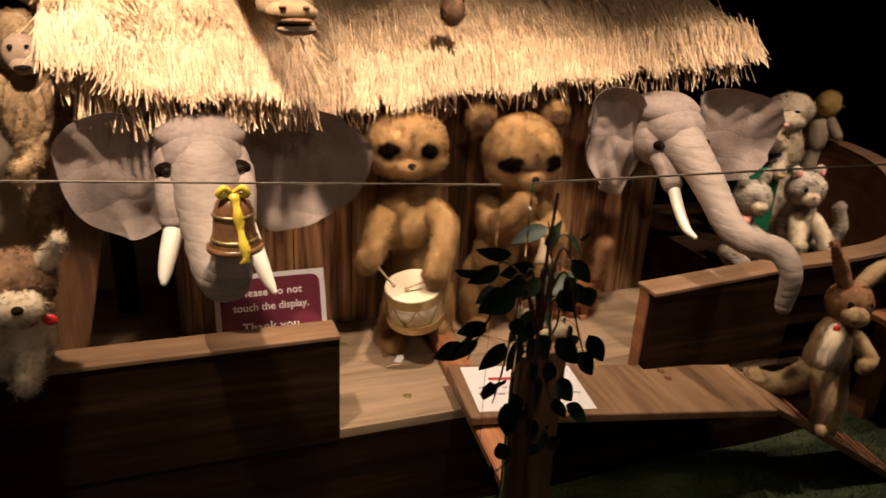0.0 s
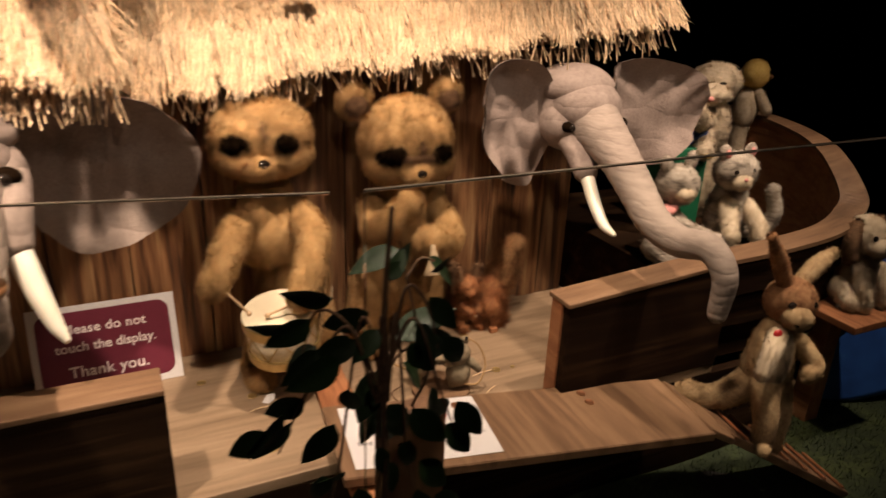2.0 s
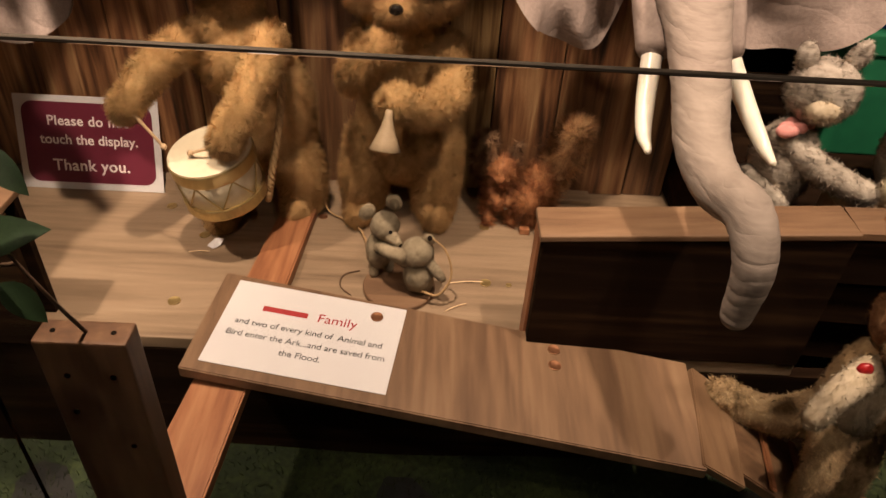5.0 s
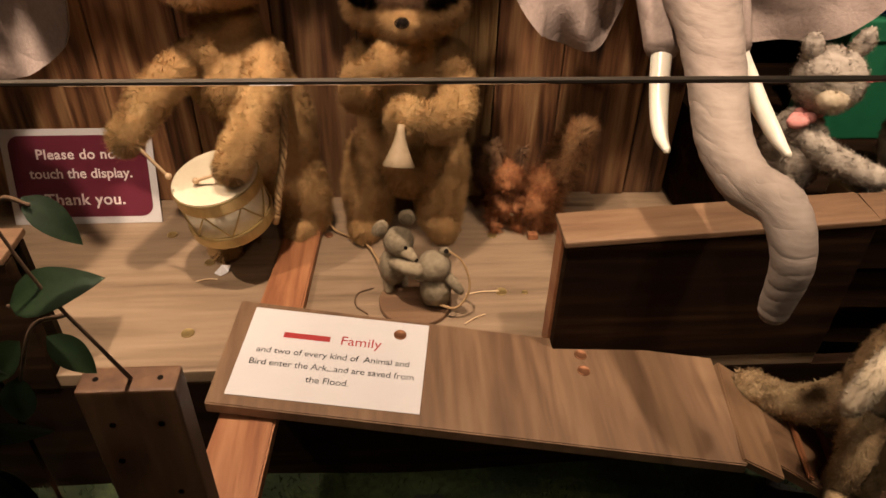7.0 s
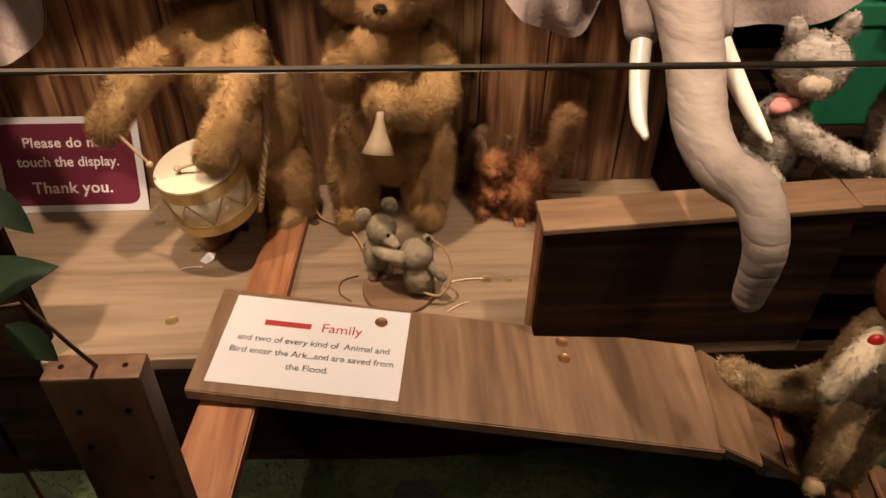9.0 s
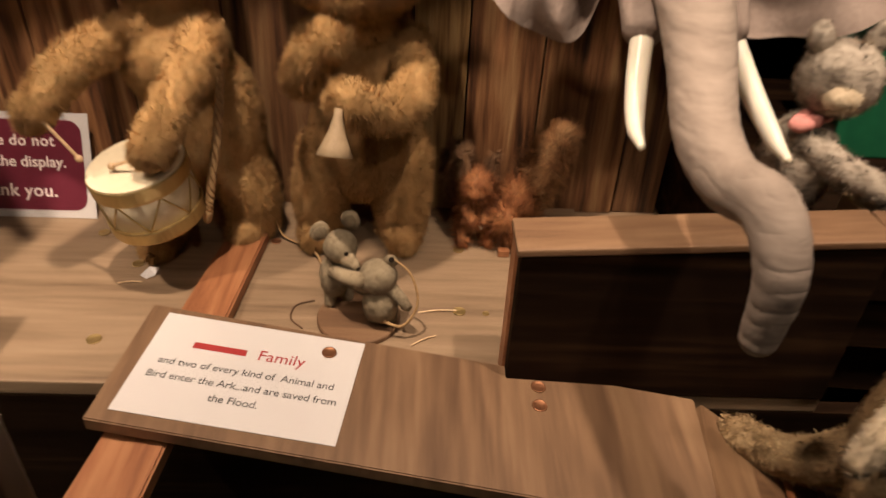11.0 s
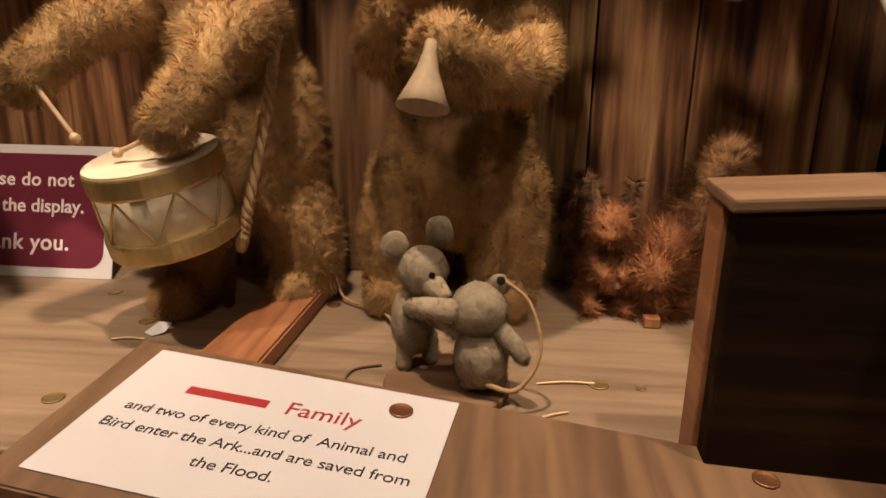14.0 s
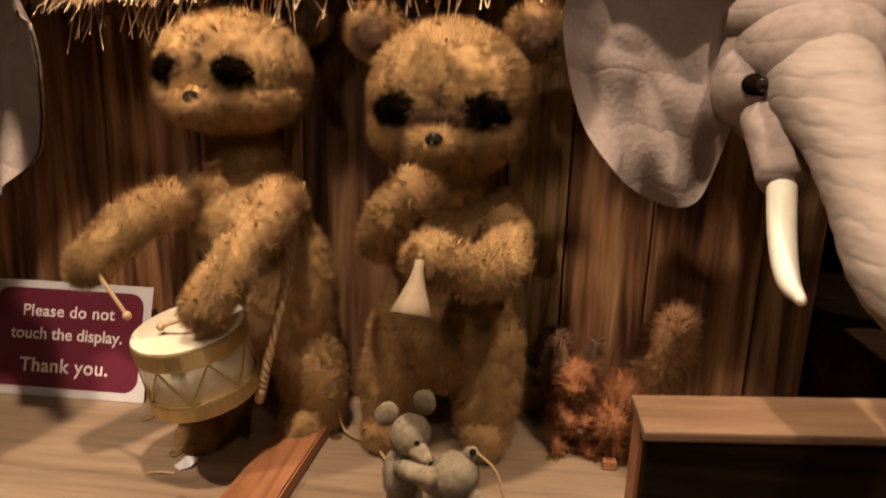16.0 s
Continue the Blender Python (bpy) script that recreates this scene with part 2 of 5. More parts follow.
        return root_


# ---------------------------------------------------------------- materials
W = (1, 1, 1)
wall_wood = material("stained_plank", [(0.34, (0.016, 0.008, 0.004)), (0.43, (0.11, 0.046, 0.02)), (0.52, (0.24, 0.115, 0.05)), (0.62, (0.38, 0.225, 0.105)), (0.74, (0.50, 0.35, 0.19))], 12, (1.1, 1, 0.07), 0.5, 1.0, piece=0.4, fine=5.0, distort=2.2, depth=0.008)
wall_ochre = material("ochre_streaked_plank", [(0.34, (0.03, 0.015, 0.007)), (0.43, (0.14, 0.072, 0.028)), (0.52, (0.34, 0.21, 0.085)), (0.62, (0.46, 0.32, 0.15)), (0.74, (0.55, 0.42, 0.22))], 14, (1.2, 1, 0.07), 0.5, 1.0, piece=0.15, fine=5.0, distort=2.2, depth=0.008)
ply = material("plywood", [(0.28, (0.135, 0.085, 0.048)), (0.42, (0.215, 0.143, 0.084)), (0.55, (0.265, 0.18, 0.109)), (0.72, (0.32, 0.225, 0.14))], 9, (0.12, 1.6, 1), 0.6, 0.25, fine=6.0, distort=1.4)
dark_wood = material("dark_stained_board", [(0.3, (0.007, 0.0038, 0.0022)), (0.5, (0.017, 0.009, 0.005)), (0.62, (0.034, 0.018, 0.009)), (0.75, (0.055, 0.03, 0.015))], 14, (0.07, 1, 1.3), 0.7, 0.35)
dark_wood.node_tree.nodes["Principled BSDF"].inputs["Specular IOR Level"].default_value = 0.02
cap_wood = material("weathered_cap", [(0.3, (0.09, 0.046, 0.022)), (0.5, (0.17, 0.092, 0.046)), (0.7, (0.245, 0.147, 0.079))], 16, (0.12, 1.2, 1), 0.6, 0.3)
red_wood = material("reddish_pine", [(0.3, (0.16, 0.055, 0.022)), (0.5, (0.30, 0.12, 0.05)), (0.7, (0.42, 0.2, 0.09))], 20, (1.2, 0.1, 1), 0.5, 0.3, distort=1.5)
board_wood = material("stained_ramp_board", [(0.3, (0.075, 0.038, 0.019)), (0.42, (0.12, 0.066, 0.034)), (0.55, (0.18, 0.103, 0.054)), (0.7, (0.245, 0.15, 0.082))], 9, (1.5, 0.12, 1), 0.45, 0.15, distort=0.8, fine=5)
post_wood = material("pine_post", [(0.3, (0.06, 0.026, 0.012)), (0.5, (0.13, 0.062, 0.028)), (0.7, (0.22, 0.12, 0.055))], 18, (1, 1, 0.12), 0.55, 0.3)
straw = material("dry_straw", [(0.3, (0.48, 0.31, 0.165)), (0.5, (0.72, 0.52, 0.31)), (0.7, (0.88, 0.70, 0.46))], 30, (1, 1, 1), 0.6, 0.0, fine=9, strand=0.38)
# darker than the straw: shade between the thatch rows is in this colour
straw_bed = material("packed_straw_shade", [(0.3, (0.10, 0.055, 0.025)), (0.7, (0.34, 0.21, 0.1))], 40, (1, 0.2, 1), 0.9, 0.8)
skin = material("grey_felt_skin", [(0.3, (0.195, 0.146, 0.118)), (0.5, (0.285, 0.22, 0.183)), (0.7, (0.36, 0.285, 0.238))], 14, (1, 1, 1), 0.85, 0.6, fold=8.0, depth=0.0036, sheen=0.0, fine=7)
ear_felt = material("grey_felt_ear", [(0.3, (0.22, 0.167, 0.137)), (0.5, (0.288, 0.223, 0.187)), (0.7, (0.35, 0.277, 0.233))], 9, W, 0.9, 0.6, fold=4.0, depth=0.006, fine=16)
trunk_skin = material("grey_cloth_trunk", [(0.3, (0.205, 0.158, 0.126)), (0.5, (0.30, 0.238, 0.193)), (0.7, (0.37, 0.297, 0.243))], 16, (0.5, 0.6, 2.4), 0.85, 0.55, fold=12.0, depth=0.0036, sheen=0.0, fine=5)
ivory = material("ivory_plastic", [(0.3, (0.72, 0.66, 0.52)), (0.7, (0.85, 0.80, 0.68))], 12, W, 0.3, 0.0, sub=0.1)
black_eye = material("glass_eye", [(0.3, (0.008, 0.006, 0.005)), (0.7, (0.02, 0.014, 0.01))], 30, W, 0.08, 0.0)
dark_patch = material("dark_pile_and_shade", [(0.3, (0.005, 0.003, 0.002)), (0.7, (0.014, 0.008, 0.004))], 60, W, 0.95, 0.3)
dark_patch.node_tree.nodes["Principled BSDF"].inputs["Specular IOR Level"].default_value = 0.0
fur_gold = material("golden_mohair", [(0.28, (0.40, 0.225, 0.082)), (0.5, (0.53, 0.318, 0.126)), (0.72, (0.64, 0.42, 0.19))], 22, W, 0.85, 0.3, sheen=0.0, fine=5, strand=0.2)
fur_grey = material("grey_mohair", [(0.36, (0.15, 0.118, 0.088)), (0.45, (0.33, 0.275, 0.215)), (0.6, (0.50, 0.43, 0.345))], 30, (0.5, 0.5, 1.6), 0.85, 0.35, sheen=0.0, strand=0.22)
fur_mouse = material("mouse_felt", [(0.3, (0.18, 0.135, 0.08)), (0.5, (0.28, 0.22, 0.138)), (0.7, (0.37, 0.30, 0.195))], 60, W, 0.95, 0.7, sheen=0.0, strand=0.3, depth=0.003)
fur_red = material("red_mohair", [(0.3, (0.16, 0.045, 0.015)), (0.5, (0.32, 0.115, 0.036)), (0.72, (0.52, 0.25, 0.10))], 30, W, 0.8, 0.4, sheen=0.0, strand=0.5)
fur_tail = material("fox_tail_mohair", [(0.3, (0.30, 0.12, 0.045)), (0.5, (0.46, 0.24, 0.10)), (0.72, (0.60, 0.38, 0.19))], 30, W, 0.8, 0.4, sheen=0.0, strand=0.45)
fur_white = material("cream_plush", [(0.3, (0.42, 0.32, 0.20)), (0.5, (0.56, 0.455, 0.315)), (0.7, (0.68, 0.57, 0.42))], 30, W, 0.9, 0.35, sheen=0.0, strand=0.2)
fur_tan = material("tan_plush", [(0.3, (0.25, 0.15, 0.07)), (0.5, (0.42, 0.28, 0.14)), (0.7, (0.55, 0.40, 0.22))], 30, W, 0.9, 0.35, sheen=0.0, strand=0.32)
fur_brown = material("brown_plush", [(0.3, (0.10, 0.05, 0.022)), (0.5, (0.20, 0.105, 0.05)), (0.7, (0.30, 0.17, 0.085))], 30, W, 0.9, 0.35, sheen=0.0, strand=0.32)
felt_pink = material("pink_felt", [(0.3, (0.5, 0.18, 0.16)), (0.7, (0.7, 0.32, 0.28))], 60, W, 0.9, 0.3)
red_satin = material("red_ribbon", [(0.3, (0.35, 0.01, 0.012)), (0.7, (0.55, 0.03, 0.03))], 60, W, 0.35, 0.1)
yellow_felt = material("yellow_felt", [(0.3, (0.62, 0.40, 0.08)), (0.7, (0.8, 0.58, 0.2))], 60, W, 0.85, 0.3)
yellow_satin = material("yellow_ribbon", [(0.3, (0.66, 0.46, 0.03)), (0.7, (0.85, 0.66, 0.08))], 30, W, 0.35, 0.15)
bell_brown = material("bell_wood", [(0.3, (0.12, 0.05, 0.02)), (0.7, (0.26, 0.13, 0.06))], 30, W, 0.3, 0.15, coat=0.3)
gold = material("brushed_gold", [(0.3, (0.42, 0.30, 0.12)), (0.7, (0.6, 0.46, 0.22))], 40, (1, 1, 0.2), 0.38, 0.1, metal=0.85)
vellum = material("drum_vellum", [(0.3, (0.62, 0.52, 0.36)), (0.7, (0.76, 0.67, 0.48))], 24, W, 0.6, 0.1)
pale_wood = material("turned_wood", [(0.3, (0.42, 0.27, 0.14)), (0.7, (0.6, 0.42, 0.25))], 60, W, 0.5, 0.1)
horn_mat = material("buff_card", [(0.3, (0.30, 0.21, 0.12)), (0.7, (0.42, 0.31, 0.19))], 50, W, 0.7, 0.2)
rope_mat = material("jute_rope", [(0.3, (0.25, 0.14, 0.06)), (0.7, (0.46, 0.3, 0.14))], 120, W, 0.9, 0.6)
paper = material("white_card", [(0.3, (0.57, 0.54, 0.53)), (0.7, (0.61, 0.585, 0.57))], 12, W, 0.45, 0.0)
burgundy = material("burgundy_print", [(0.3, (0.115, 0.016, 0.03)), (0.7, (0.145, 0.022, 0.04))], 15, W, 0.4, 0.0)
letter_white = material("pale_lettering", [(0.3, (0.74, 0.66, 0.62)), (0.7, (0.78, 0.7, 0.66))], 15, W, 0.5, 0.0)
letter_black = material("black_lettering", [(0.3, (0.02, 0.018, 0.016)), (0.7, (0.03, 0.026, 0.022))], 15, W, 0.5, 0.0)
letter_red = material("red_lettering", [(0.3, (0.30, 0.02, 0.02)), (0.7, (0.36, 0.03, 0.03))], 15, W, 0.5, 0.0)
copper = material("worn_copper", [(0.3, (0.22, 0.09, 0.045)), (0.7, (0.38, 0.18, 0.09))], 200, W, 0.4, 0.4, metal=0.8, depth=0.001)
brass = material("worn_brass", [(0.3, (0.36, 0.25, 0.09)), (0.7, (0.55, 0.4, 0.18))], 200, W, 0.4, 0.4, metal=0.8, depth=0.001)
leaf_mat = material("silk_leaf", [(0.3, (0.007, 0.02, 0.006)), (0.6, (0.018, 0.042, 0.011)), (0.75, (0.036, 0.07, 0.02))], 25, W, 0.5, 0.3, piece=0.5)
stem_mat = material("brown_stem", [(0.3, (0.06, 0.03, 0.015)), (0.7, (0.16, 0.09, 0.045))], 60, W, 0.8, 0.5)
grass_mat = material("artificial_turf", [(0.3, (0.006, 0.011, 0.002)), (0.5, (0.016, 0.027, 0.005)), (0.72, (0.06, 0.078, 0.016))], 7, W, 0.85, 0.5, fine=12)
blue_cloth = material("blue_cloth", [(0.3, (0.008, 0.03, 0.14)), (0.6, (0.02, 0.08, 0.30)), (0.75, (0.10, 0.25, 0.5))], 5, W, 0.5, 0.3)
green_card = material("green_card", [(0.3, (0.008, 0.10, 0.045)), (0.7, (0.014, 0.14, 0.06))], 12, W, 0.5, 0.1)
black_paint = material("matt_black", [(0.3, (0.008, 0.007, 0.006)), (0.7, (0.016, 0.014, 0.012))], 4, W, 0.85, 0.2)
carpet = material("dark_carpet", [(0.3, (0.014, 0.011, 0.01)), (0.7, (0.03, 0.025, 0.022))], 60, W, 0.95, 0.6)
sand_panel = material("sand_panel", [(0.3, (0.33, 0.26, 0.17)), (0.7, (0.46, 0.38, 0.26))], 5, W, 0.8, 0.2)
yellow_board = material("ochre_board", [(0.3, (0.36, 0.25, 0.09)), (0.7, (0.50, 0.37, 0.15))], 10, (1, 1, 0.3), 0.7, 0.2)

face_felt = material("beige_felt", [(0.3, (0.30, 0.2, 0.13)), (0.7, (0.45, 0.33, 0.23))], 40, W, 0.9, 0.3)
fur_russet = material("russet_plush", [(0.3, (0.16, 0.06, 0.02)), (0.5, (0.32, 0.15, 0.06)), (0.7, (0.46, 0.26, 0.12))], 40, W, 0.9, 0.5, strand=0.5)
glass = bpy.data.materials.new("clear_acrylic")
glass.use_nodes = True
g = glass.node_tree.nodes["Principled BSDF"]
g.inputs["Base Color"].default_value = (0.97, 0.985, 0.97, 1)
g.inputs["Transmission Weight"].default_value = 1.0
g.inputs["Roughness"].default_value = 0.0
g.inputs["IOR"].default_value = 1.2
glass_edge = material("acrylic_edge", [(0.3, (0.10, 0.085, 0.065)), (0.7, (0.2, 0.17, 0.135))], 10, (0.2, 1, 1), 0.25, 0.0)

# ---------------------------------------------------------------- the room and the stage
def slab(name, label, category, mat, *size, bevel=0.0, kind="structure"):
    ob = part(name, box(*size, bevel), mat, None)
    return tagged(ob, label, category, kind=kind)


slab("floor", "dark carpeted floor of the dim exhibition room", "floor", carpet, -4, 4.6, -4.5, 2.6, -0.1, 0.0)
slab("ceiling", "black painted ceiling over the dim exhibition room", "ceiling", black_paint, -4, 4.6, -4.5, 2.6, 3.2, 3.3)
slab("wall_north", "matt black wall behind the display", "wall", black_paint, -4, 4.6, 2.6, 2.7, 0.0, 3.2)
slab("wall_south", "matt black wall facing the display", "wall", black_paint, -4, 4.6, -4.6, -4.5, 0.0, 3.2)
slab("wall_west", "matt black side wall of the room", "wall", black_paint, -4.1, -4, -4.5, 2.6, 0.0, 3.2)
slab("wall_east", "matt black side wall of the room", "wall", black_paint, 4.6, 4.7, -4.5, 2.6, 0.0, 3.2)

slab("plinth", "dark low plinth under the green turf", "plinth", black_paint, -2.4, 2.6, -1.07, 0.9, 0.0, 0.485)
slab("platform", "pale plywood stage floor scattered with coins", "platform", ply, -2.3, 0.74, -0.545, 0.6, 0.772, 0.80, bevel=0.003)
slab("platform_bow", "plywood stage floor under the boat's bow", "platform", ply, 0.741, 1.5, -0.49, 0.6, 0.772, 0.80, bevel=0.003)
slab("platform_front", "very dark stained board under the stage", "panel", dark_wood, -2.3, 1.0, -0.545, -0.52, 0.485, 0.771)

# turf: one uneven sheet with blades
nx, ny = 100, 34
xs, ys = np.linspace(-2.3, 2.55, nx), np.linspace(-1.06, 0.2, ny)
gv = [(x, y, 0.495 + 0.012 * math.sin(9 * x + 3 * y) * math.sin(7 * y) + max(0, x - 1.0) * 0.03) for y in ys for x in xs]
gf = [(j * nx + i, j * nx + i + 1, (j + 1) * nx + i + 1, (j + 1) * nx + i) for j in range(ny - 1) for i in range(nx - 1)]
k = 26000
bx, by = rng.uniform(-1.0, 2.2, k), rng.uniform(-1.04, -0.1, k)
bz = 0.493 + 0.012 * np.sin(9 * bx + 3 * by) * np.sin(7 * by) + np.maximum(0, bx - 1.0) * 0.03
ang, hgt = rng.uniform(0, 6.28, k), rng.uniform(0.008, 0.02, k)
lean = rng.normal(size=(k, 2)) * 0.008
base = np.column_stack([bx, by, bz])
wid = np.column_stack([np.cos(ang), np.sin(ang), 0 * ang]) * 0.0016
tip = base + np.column_stack([lean, hgt])
bv = np.stack([base - wid, base + wid, tip], 1).reshape(-1, 3)
turf = obj("grass", np.vstack([gv, bv]), gf + [tuple(len(gv) + 3 * a + b for b in range(3)) for a in range(k)], grass_mat, None, False)
tagged(turf, "dark green artificial turf around the foot of the stage", "grass", kind="stuff")

# the shed wall: upright planks one by one
shed = empty("wall_shed", (-0.2, 0.03, 0.8), "streaky dark brown upright planks of the shed wall", "wall", kind="structure")
x, at = -0.96, []
prng = random.Random(5)
while x < 0.60:
    w = prng.uniform(0.10, 0.19)
    at.append((x, min(x + w, 0.62)))
    x += w + 0.003
for a, b in at:
    y = prng.uniform(0.0, 0.007)
    p = part("plank", box(a, b, y, y + 0.022, 0.80, 1.555, 0.003), wall_ochre if 0.08 < (a + b) / 2 < 0.26 else wall_wood, shed)
    p.matrix_parent_inverse = shed.matrix_world.inverted()
slab("shed_backing", "dark backing board behind the shed planks", "panel", black_paint, -0.965, 0.62, 0.032, 0.05, 0.80, 1.555)

# hull of the boat: dark front boards with a pale cap
def hull(name, label, x0, x1, z1, rim=()):
    root = empty(name, (x0, -0.51, 0.80), label, "boat", "boat sides")
    inv = root.matrix_world.inverted()

    def put(ob):
        ob.matrix_parent_inverse = inv
        if x0 > 0:  # the rim climbs gently towards the bow
            for v in ob.data.vertices:
                v.co.z += (v.co.x - x0) * 0.066 * (v.co.z > 1.0)
    top = z1 - 0.012
    put(part("board", box(x0 + 0.006, x1, -0.548, -0.522, 0.768 if x0 < 0 else 0.803, top - 0.001, 0.003), dark_wood, root))
    put(part("rib", box(x0 + 0.002, x0 + 0.020, -0.521, -0.480, 0.801, top, 0.002), red_wood, root, "reddish end board"))
    put(part("lining", box(x0 + 0.021, x1, -0.495, -0.480, 0.80, top, 0.002), dark_wood, root))
    put(part("cap", box(x0, x1, -0.552, -0.468, top, z1, 0.003), cap_wood, root, "pale weathered wooden cap"))
    return root, inv


hull("wooden_boat", "dark boarded boat side with pale weathered cap", -2.0, -0.615, 1.058)
root, inv = hull("wooden_boat", "dark boarded boat side with pale cap and curved bow", 0.238, 0.74, 1.068)
path = spline([(0.74, -0.51, 1.1012), (0.92, -0.52, 1.112), (1.105, -0.517, 1.128), (1.22, -0.49, 1.155), (1.304, -0.434, 1.195), (1.393, -0.252, 1.28), (1.447, -0.025, 1.31), (1.43, 0.2, 1.32)], 52)
tan = np.gradient(path, axis=0)
tan[:, 2] = 0
tan /= np.linalg.norm(tan, axis=1)[:, None]
out = np.column_stack([tan[:, 1], -tan[:, 0], 0 * tan[:, 0]])


def sweep(name, offs, mat, label):
    """A closed cross-section of (outward, height above or below the rim) carried along the bow."""
    v, f, m = [], [], len(offs(0))
    for i in range(len(path)):
        for o, h in offs(i):
            q = path[i] + out[i] * o
            v.append((q[0], q[1], h))
    for i in range(len(path) - 1):
        for j in range(m):
            f.append((i * m + j, i * m + (j + 1) % m, (i + 1) * m + (j + 1) % m, (i + 1) * m + j))
    f += [tuple(range(m))[::-1], tuple(range((len(path) - 1) * m, len(path) * m))]
    ob = obj(name, v, f, mat, None, False, root, label)
    ob.matrix_parent_inverse = inv
    return ob


sweep("bow_cap", lambda i: [(-0.037, path[i][2] - 0.012), (0.039, path[i][2] - 0.012), (0.039, path[i][2]), (-0.037, path[i][2])], cap_wood, "pale curved cap of the bow")
for n in range(3):
    sweep("bow_board", lambda i, n=n: [(0.010 - 0.012 * (2 - n), 0.80 + (path[i][2] - 0.812) * n / 3 + 0.001), (0.030 - 0.012 * (2 - n), 0.80 + (path[i][2] - 0.812) * n / 3 + 0.001), (0.030 - 0.012 * (2 - n), 0.80 + (path[i][2] - 0.812) * (n + 1) / 3 - 0.001), (0.010 - 0.012 * (2 - n), 0.80 + (path[i][2] - 0.812) * (n + 1) / 3 - 0.001)], dark_wood, "")
sweep("bow_lining", lambda i: [(-0.03, 0.80), (-0.018, 0.80), (-0.018, path[i][2] - 0.013), (-0.03, path[i][2] - 0.013)], red_wood, "reddish brown inner boarding")

slab("boat_deck", "dark brown deck inside the boat", "deck", dark_wood, 0.63, 1.12, -0.478, 0.25, 0.801, 1.03, bevel=0.003, kind="")

# ---------------------------------------------------------------- thatched roof
thatch = empty("thatched_roof", (-0.2, -0.1, 1.6), "golden straw thatched roof with a ragged eave", "roof")
tinv = thatch.matrix_world.inverted()
S = math.radians(38)


def eave(x):
    """Depth and height of the roof's lower edge."""
    x = np.asarray(x, float)
    right = 1.478 + 0.148 * (x + 0.6) / 1.3
    left = 1.545 + 0.06 * np.clip((-0.99 - x) / 0.07, 0, 1)
    z = np.where(x < -0.62, left, right)
    y = np.where(x < -0.62, -0.33, -0.125 - 0.12 * np.clip(x, 0, 1))
    return y, z


# bed under the straw, its dark colour standing for shade in the gaps
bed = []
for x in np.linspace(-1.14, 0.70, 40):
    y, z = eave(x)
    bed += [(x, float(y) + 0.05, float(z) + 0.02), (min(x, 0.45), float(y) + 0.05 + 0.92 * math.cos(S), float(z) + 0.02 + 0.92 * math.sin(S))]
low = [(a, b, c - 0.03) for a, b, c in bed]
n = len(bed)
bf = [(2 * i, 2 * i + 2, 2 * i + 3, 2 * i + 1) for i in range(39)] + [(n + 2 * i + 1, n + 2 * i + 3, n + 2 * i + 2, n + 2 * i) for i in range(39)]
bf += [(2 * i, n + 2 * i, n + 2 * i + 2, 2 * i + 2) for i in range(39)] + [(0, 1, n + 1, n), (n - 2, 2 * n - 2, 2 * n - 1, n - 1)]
ob = obj("straw_bed", bed + low, bf, straw_bed, None, False, thatch, "packed straw under the thatch, coloured dark as shade between rows")
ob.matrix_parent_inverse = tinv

SV, SF = [], []
total = 0
for row in range(14):
    up = row * 0.068
    k = 15000 if row < 7 else 9000
    x = rng.uniform(-1.17, 0.73 - 0.35 * up, k)
    bunch = np.round(x / 0.034 + 0.3 * row)
    jag = np.sin(bunch * 12.9898 + row * 78.233) * 43758.5453
    jag -= np.floor(jag)
    tuft = 2.2 * (jag - 0.5) + 0.5 * np.sin(x * 23 + row * 5)
    y0, z0 = eave(x)
    s = up + 0.016 * rng.normal(size=k) + 0.017 * tuft
    ln = rng.uniform(0.07, 0.14, k)
    lift = rng.uniform(0.0, 0.026, k) + 0.012 + 0.012 * jag
    side = rng.normal(size=k) * 0.13 + 0.35 * (jag - 0.5)
    tipx = x + side * ln
    pitch = S + rng.normal(size=k) * 0.14 + (0.35 if row == 0 else 0.0)
    py, pz = y0 + s * math.cos(S) - lift * math.sin(S), z0 + s * math.sin(S) + lift * math.cos(S)
    tip = np.column_stack([tipx, py, pz])
    top = np.column_stack([x, py + ln * np.cos(pitch), pz + ln * np.sin(pitch)])
    top[:, 2] -= lift * 0.95
    w = rng.uniform(0.0005, 0.0012, k)[:, None]
    sx = np.array([[1.0, 0, 0]])
    nn = np.array([[0, -math.sin(S), math.cos(S)]])
    v = np.stack([tip - sx * w, tip + sx * w + nn * w * 0.5, top + sx * w, top - sx * w + nn * w * 0.5], 1).reshape(-1, 3)
    SV.append(v)
    SF += [(total + 4 * i, total + 4 * i + 1, total + 4 * i + 2, total + 4 * i + 3) for i in range(k)]
    total += 4 * k
# loose hanging ends
k = 420
x = np.where(rng.random(k) < 0.4, rng.uniform(-1.16, -0.62, k), rng.uniform(-0.62, 0.72, k))
y0, z0 = eave(x)
ln = rng.uniform(0.03, 0.085, k) + np.where(np.abs(x + 1.05) < 0.06, 0.06, 0)
tip = np.column_stack([x + rng.normal(size=k) * 0.016, y0 - 0.005 + rng.normal(size=k) * 0.01, z0 - ln * 0.8])
top = np.column_stack([x, y0 + 0.02, z0 + 0.02])
w = np.array([[0.0013, 0, 0]])
v = np.stack([tip - w, tip + w, top + w, top - w], 1).reshape(-1, 3)
SV.append(v)
SF += [(total + 4 * i, total + 4 * i + 1, total + 4 * i + 2, total + 4 * i + 3) for i in range(k)]
ob = obj("straw", np.vstack(SV), SF, straw, None, False, thatch)
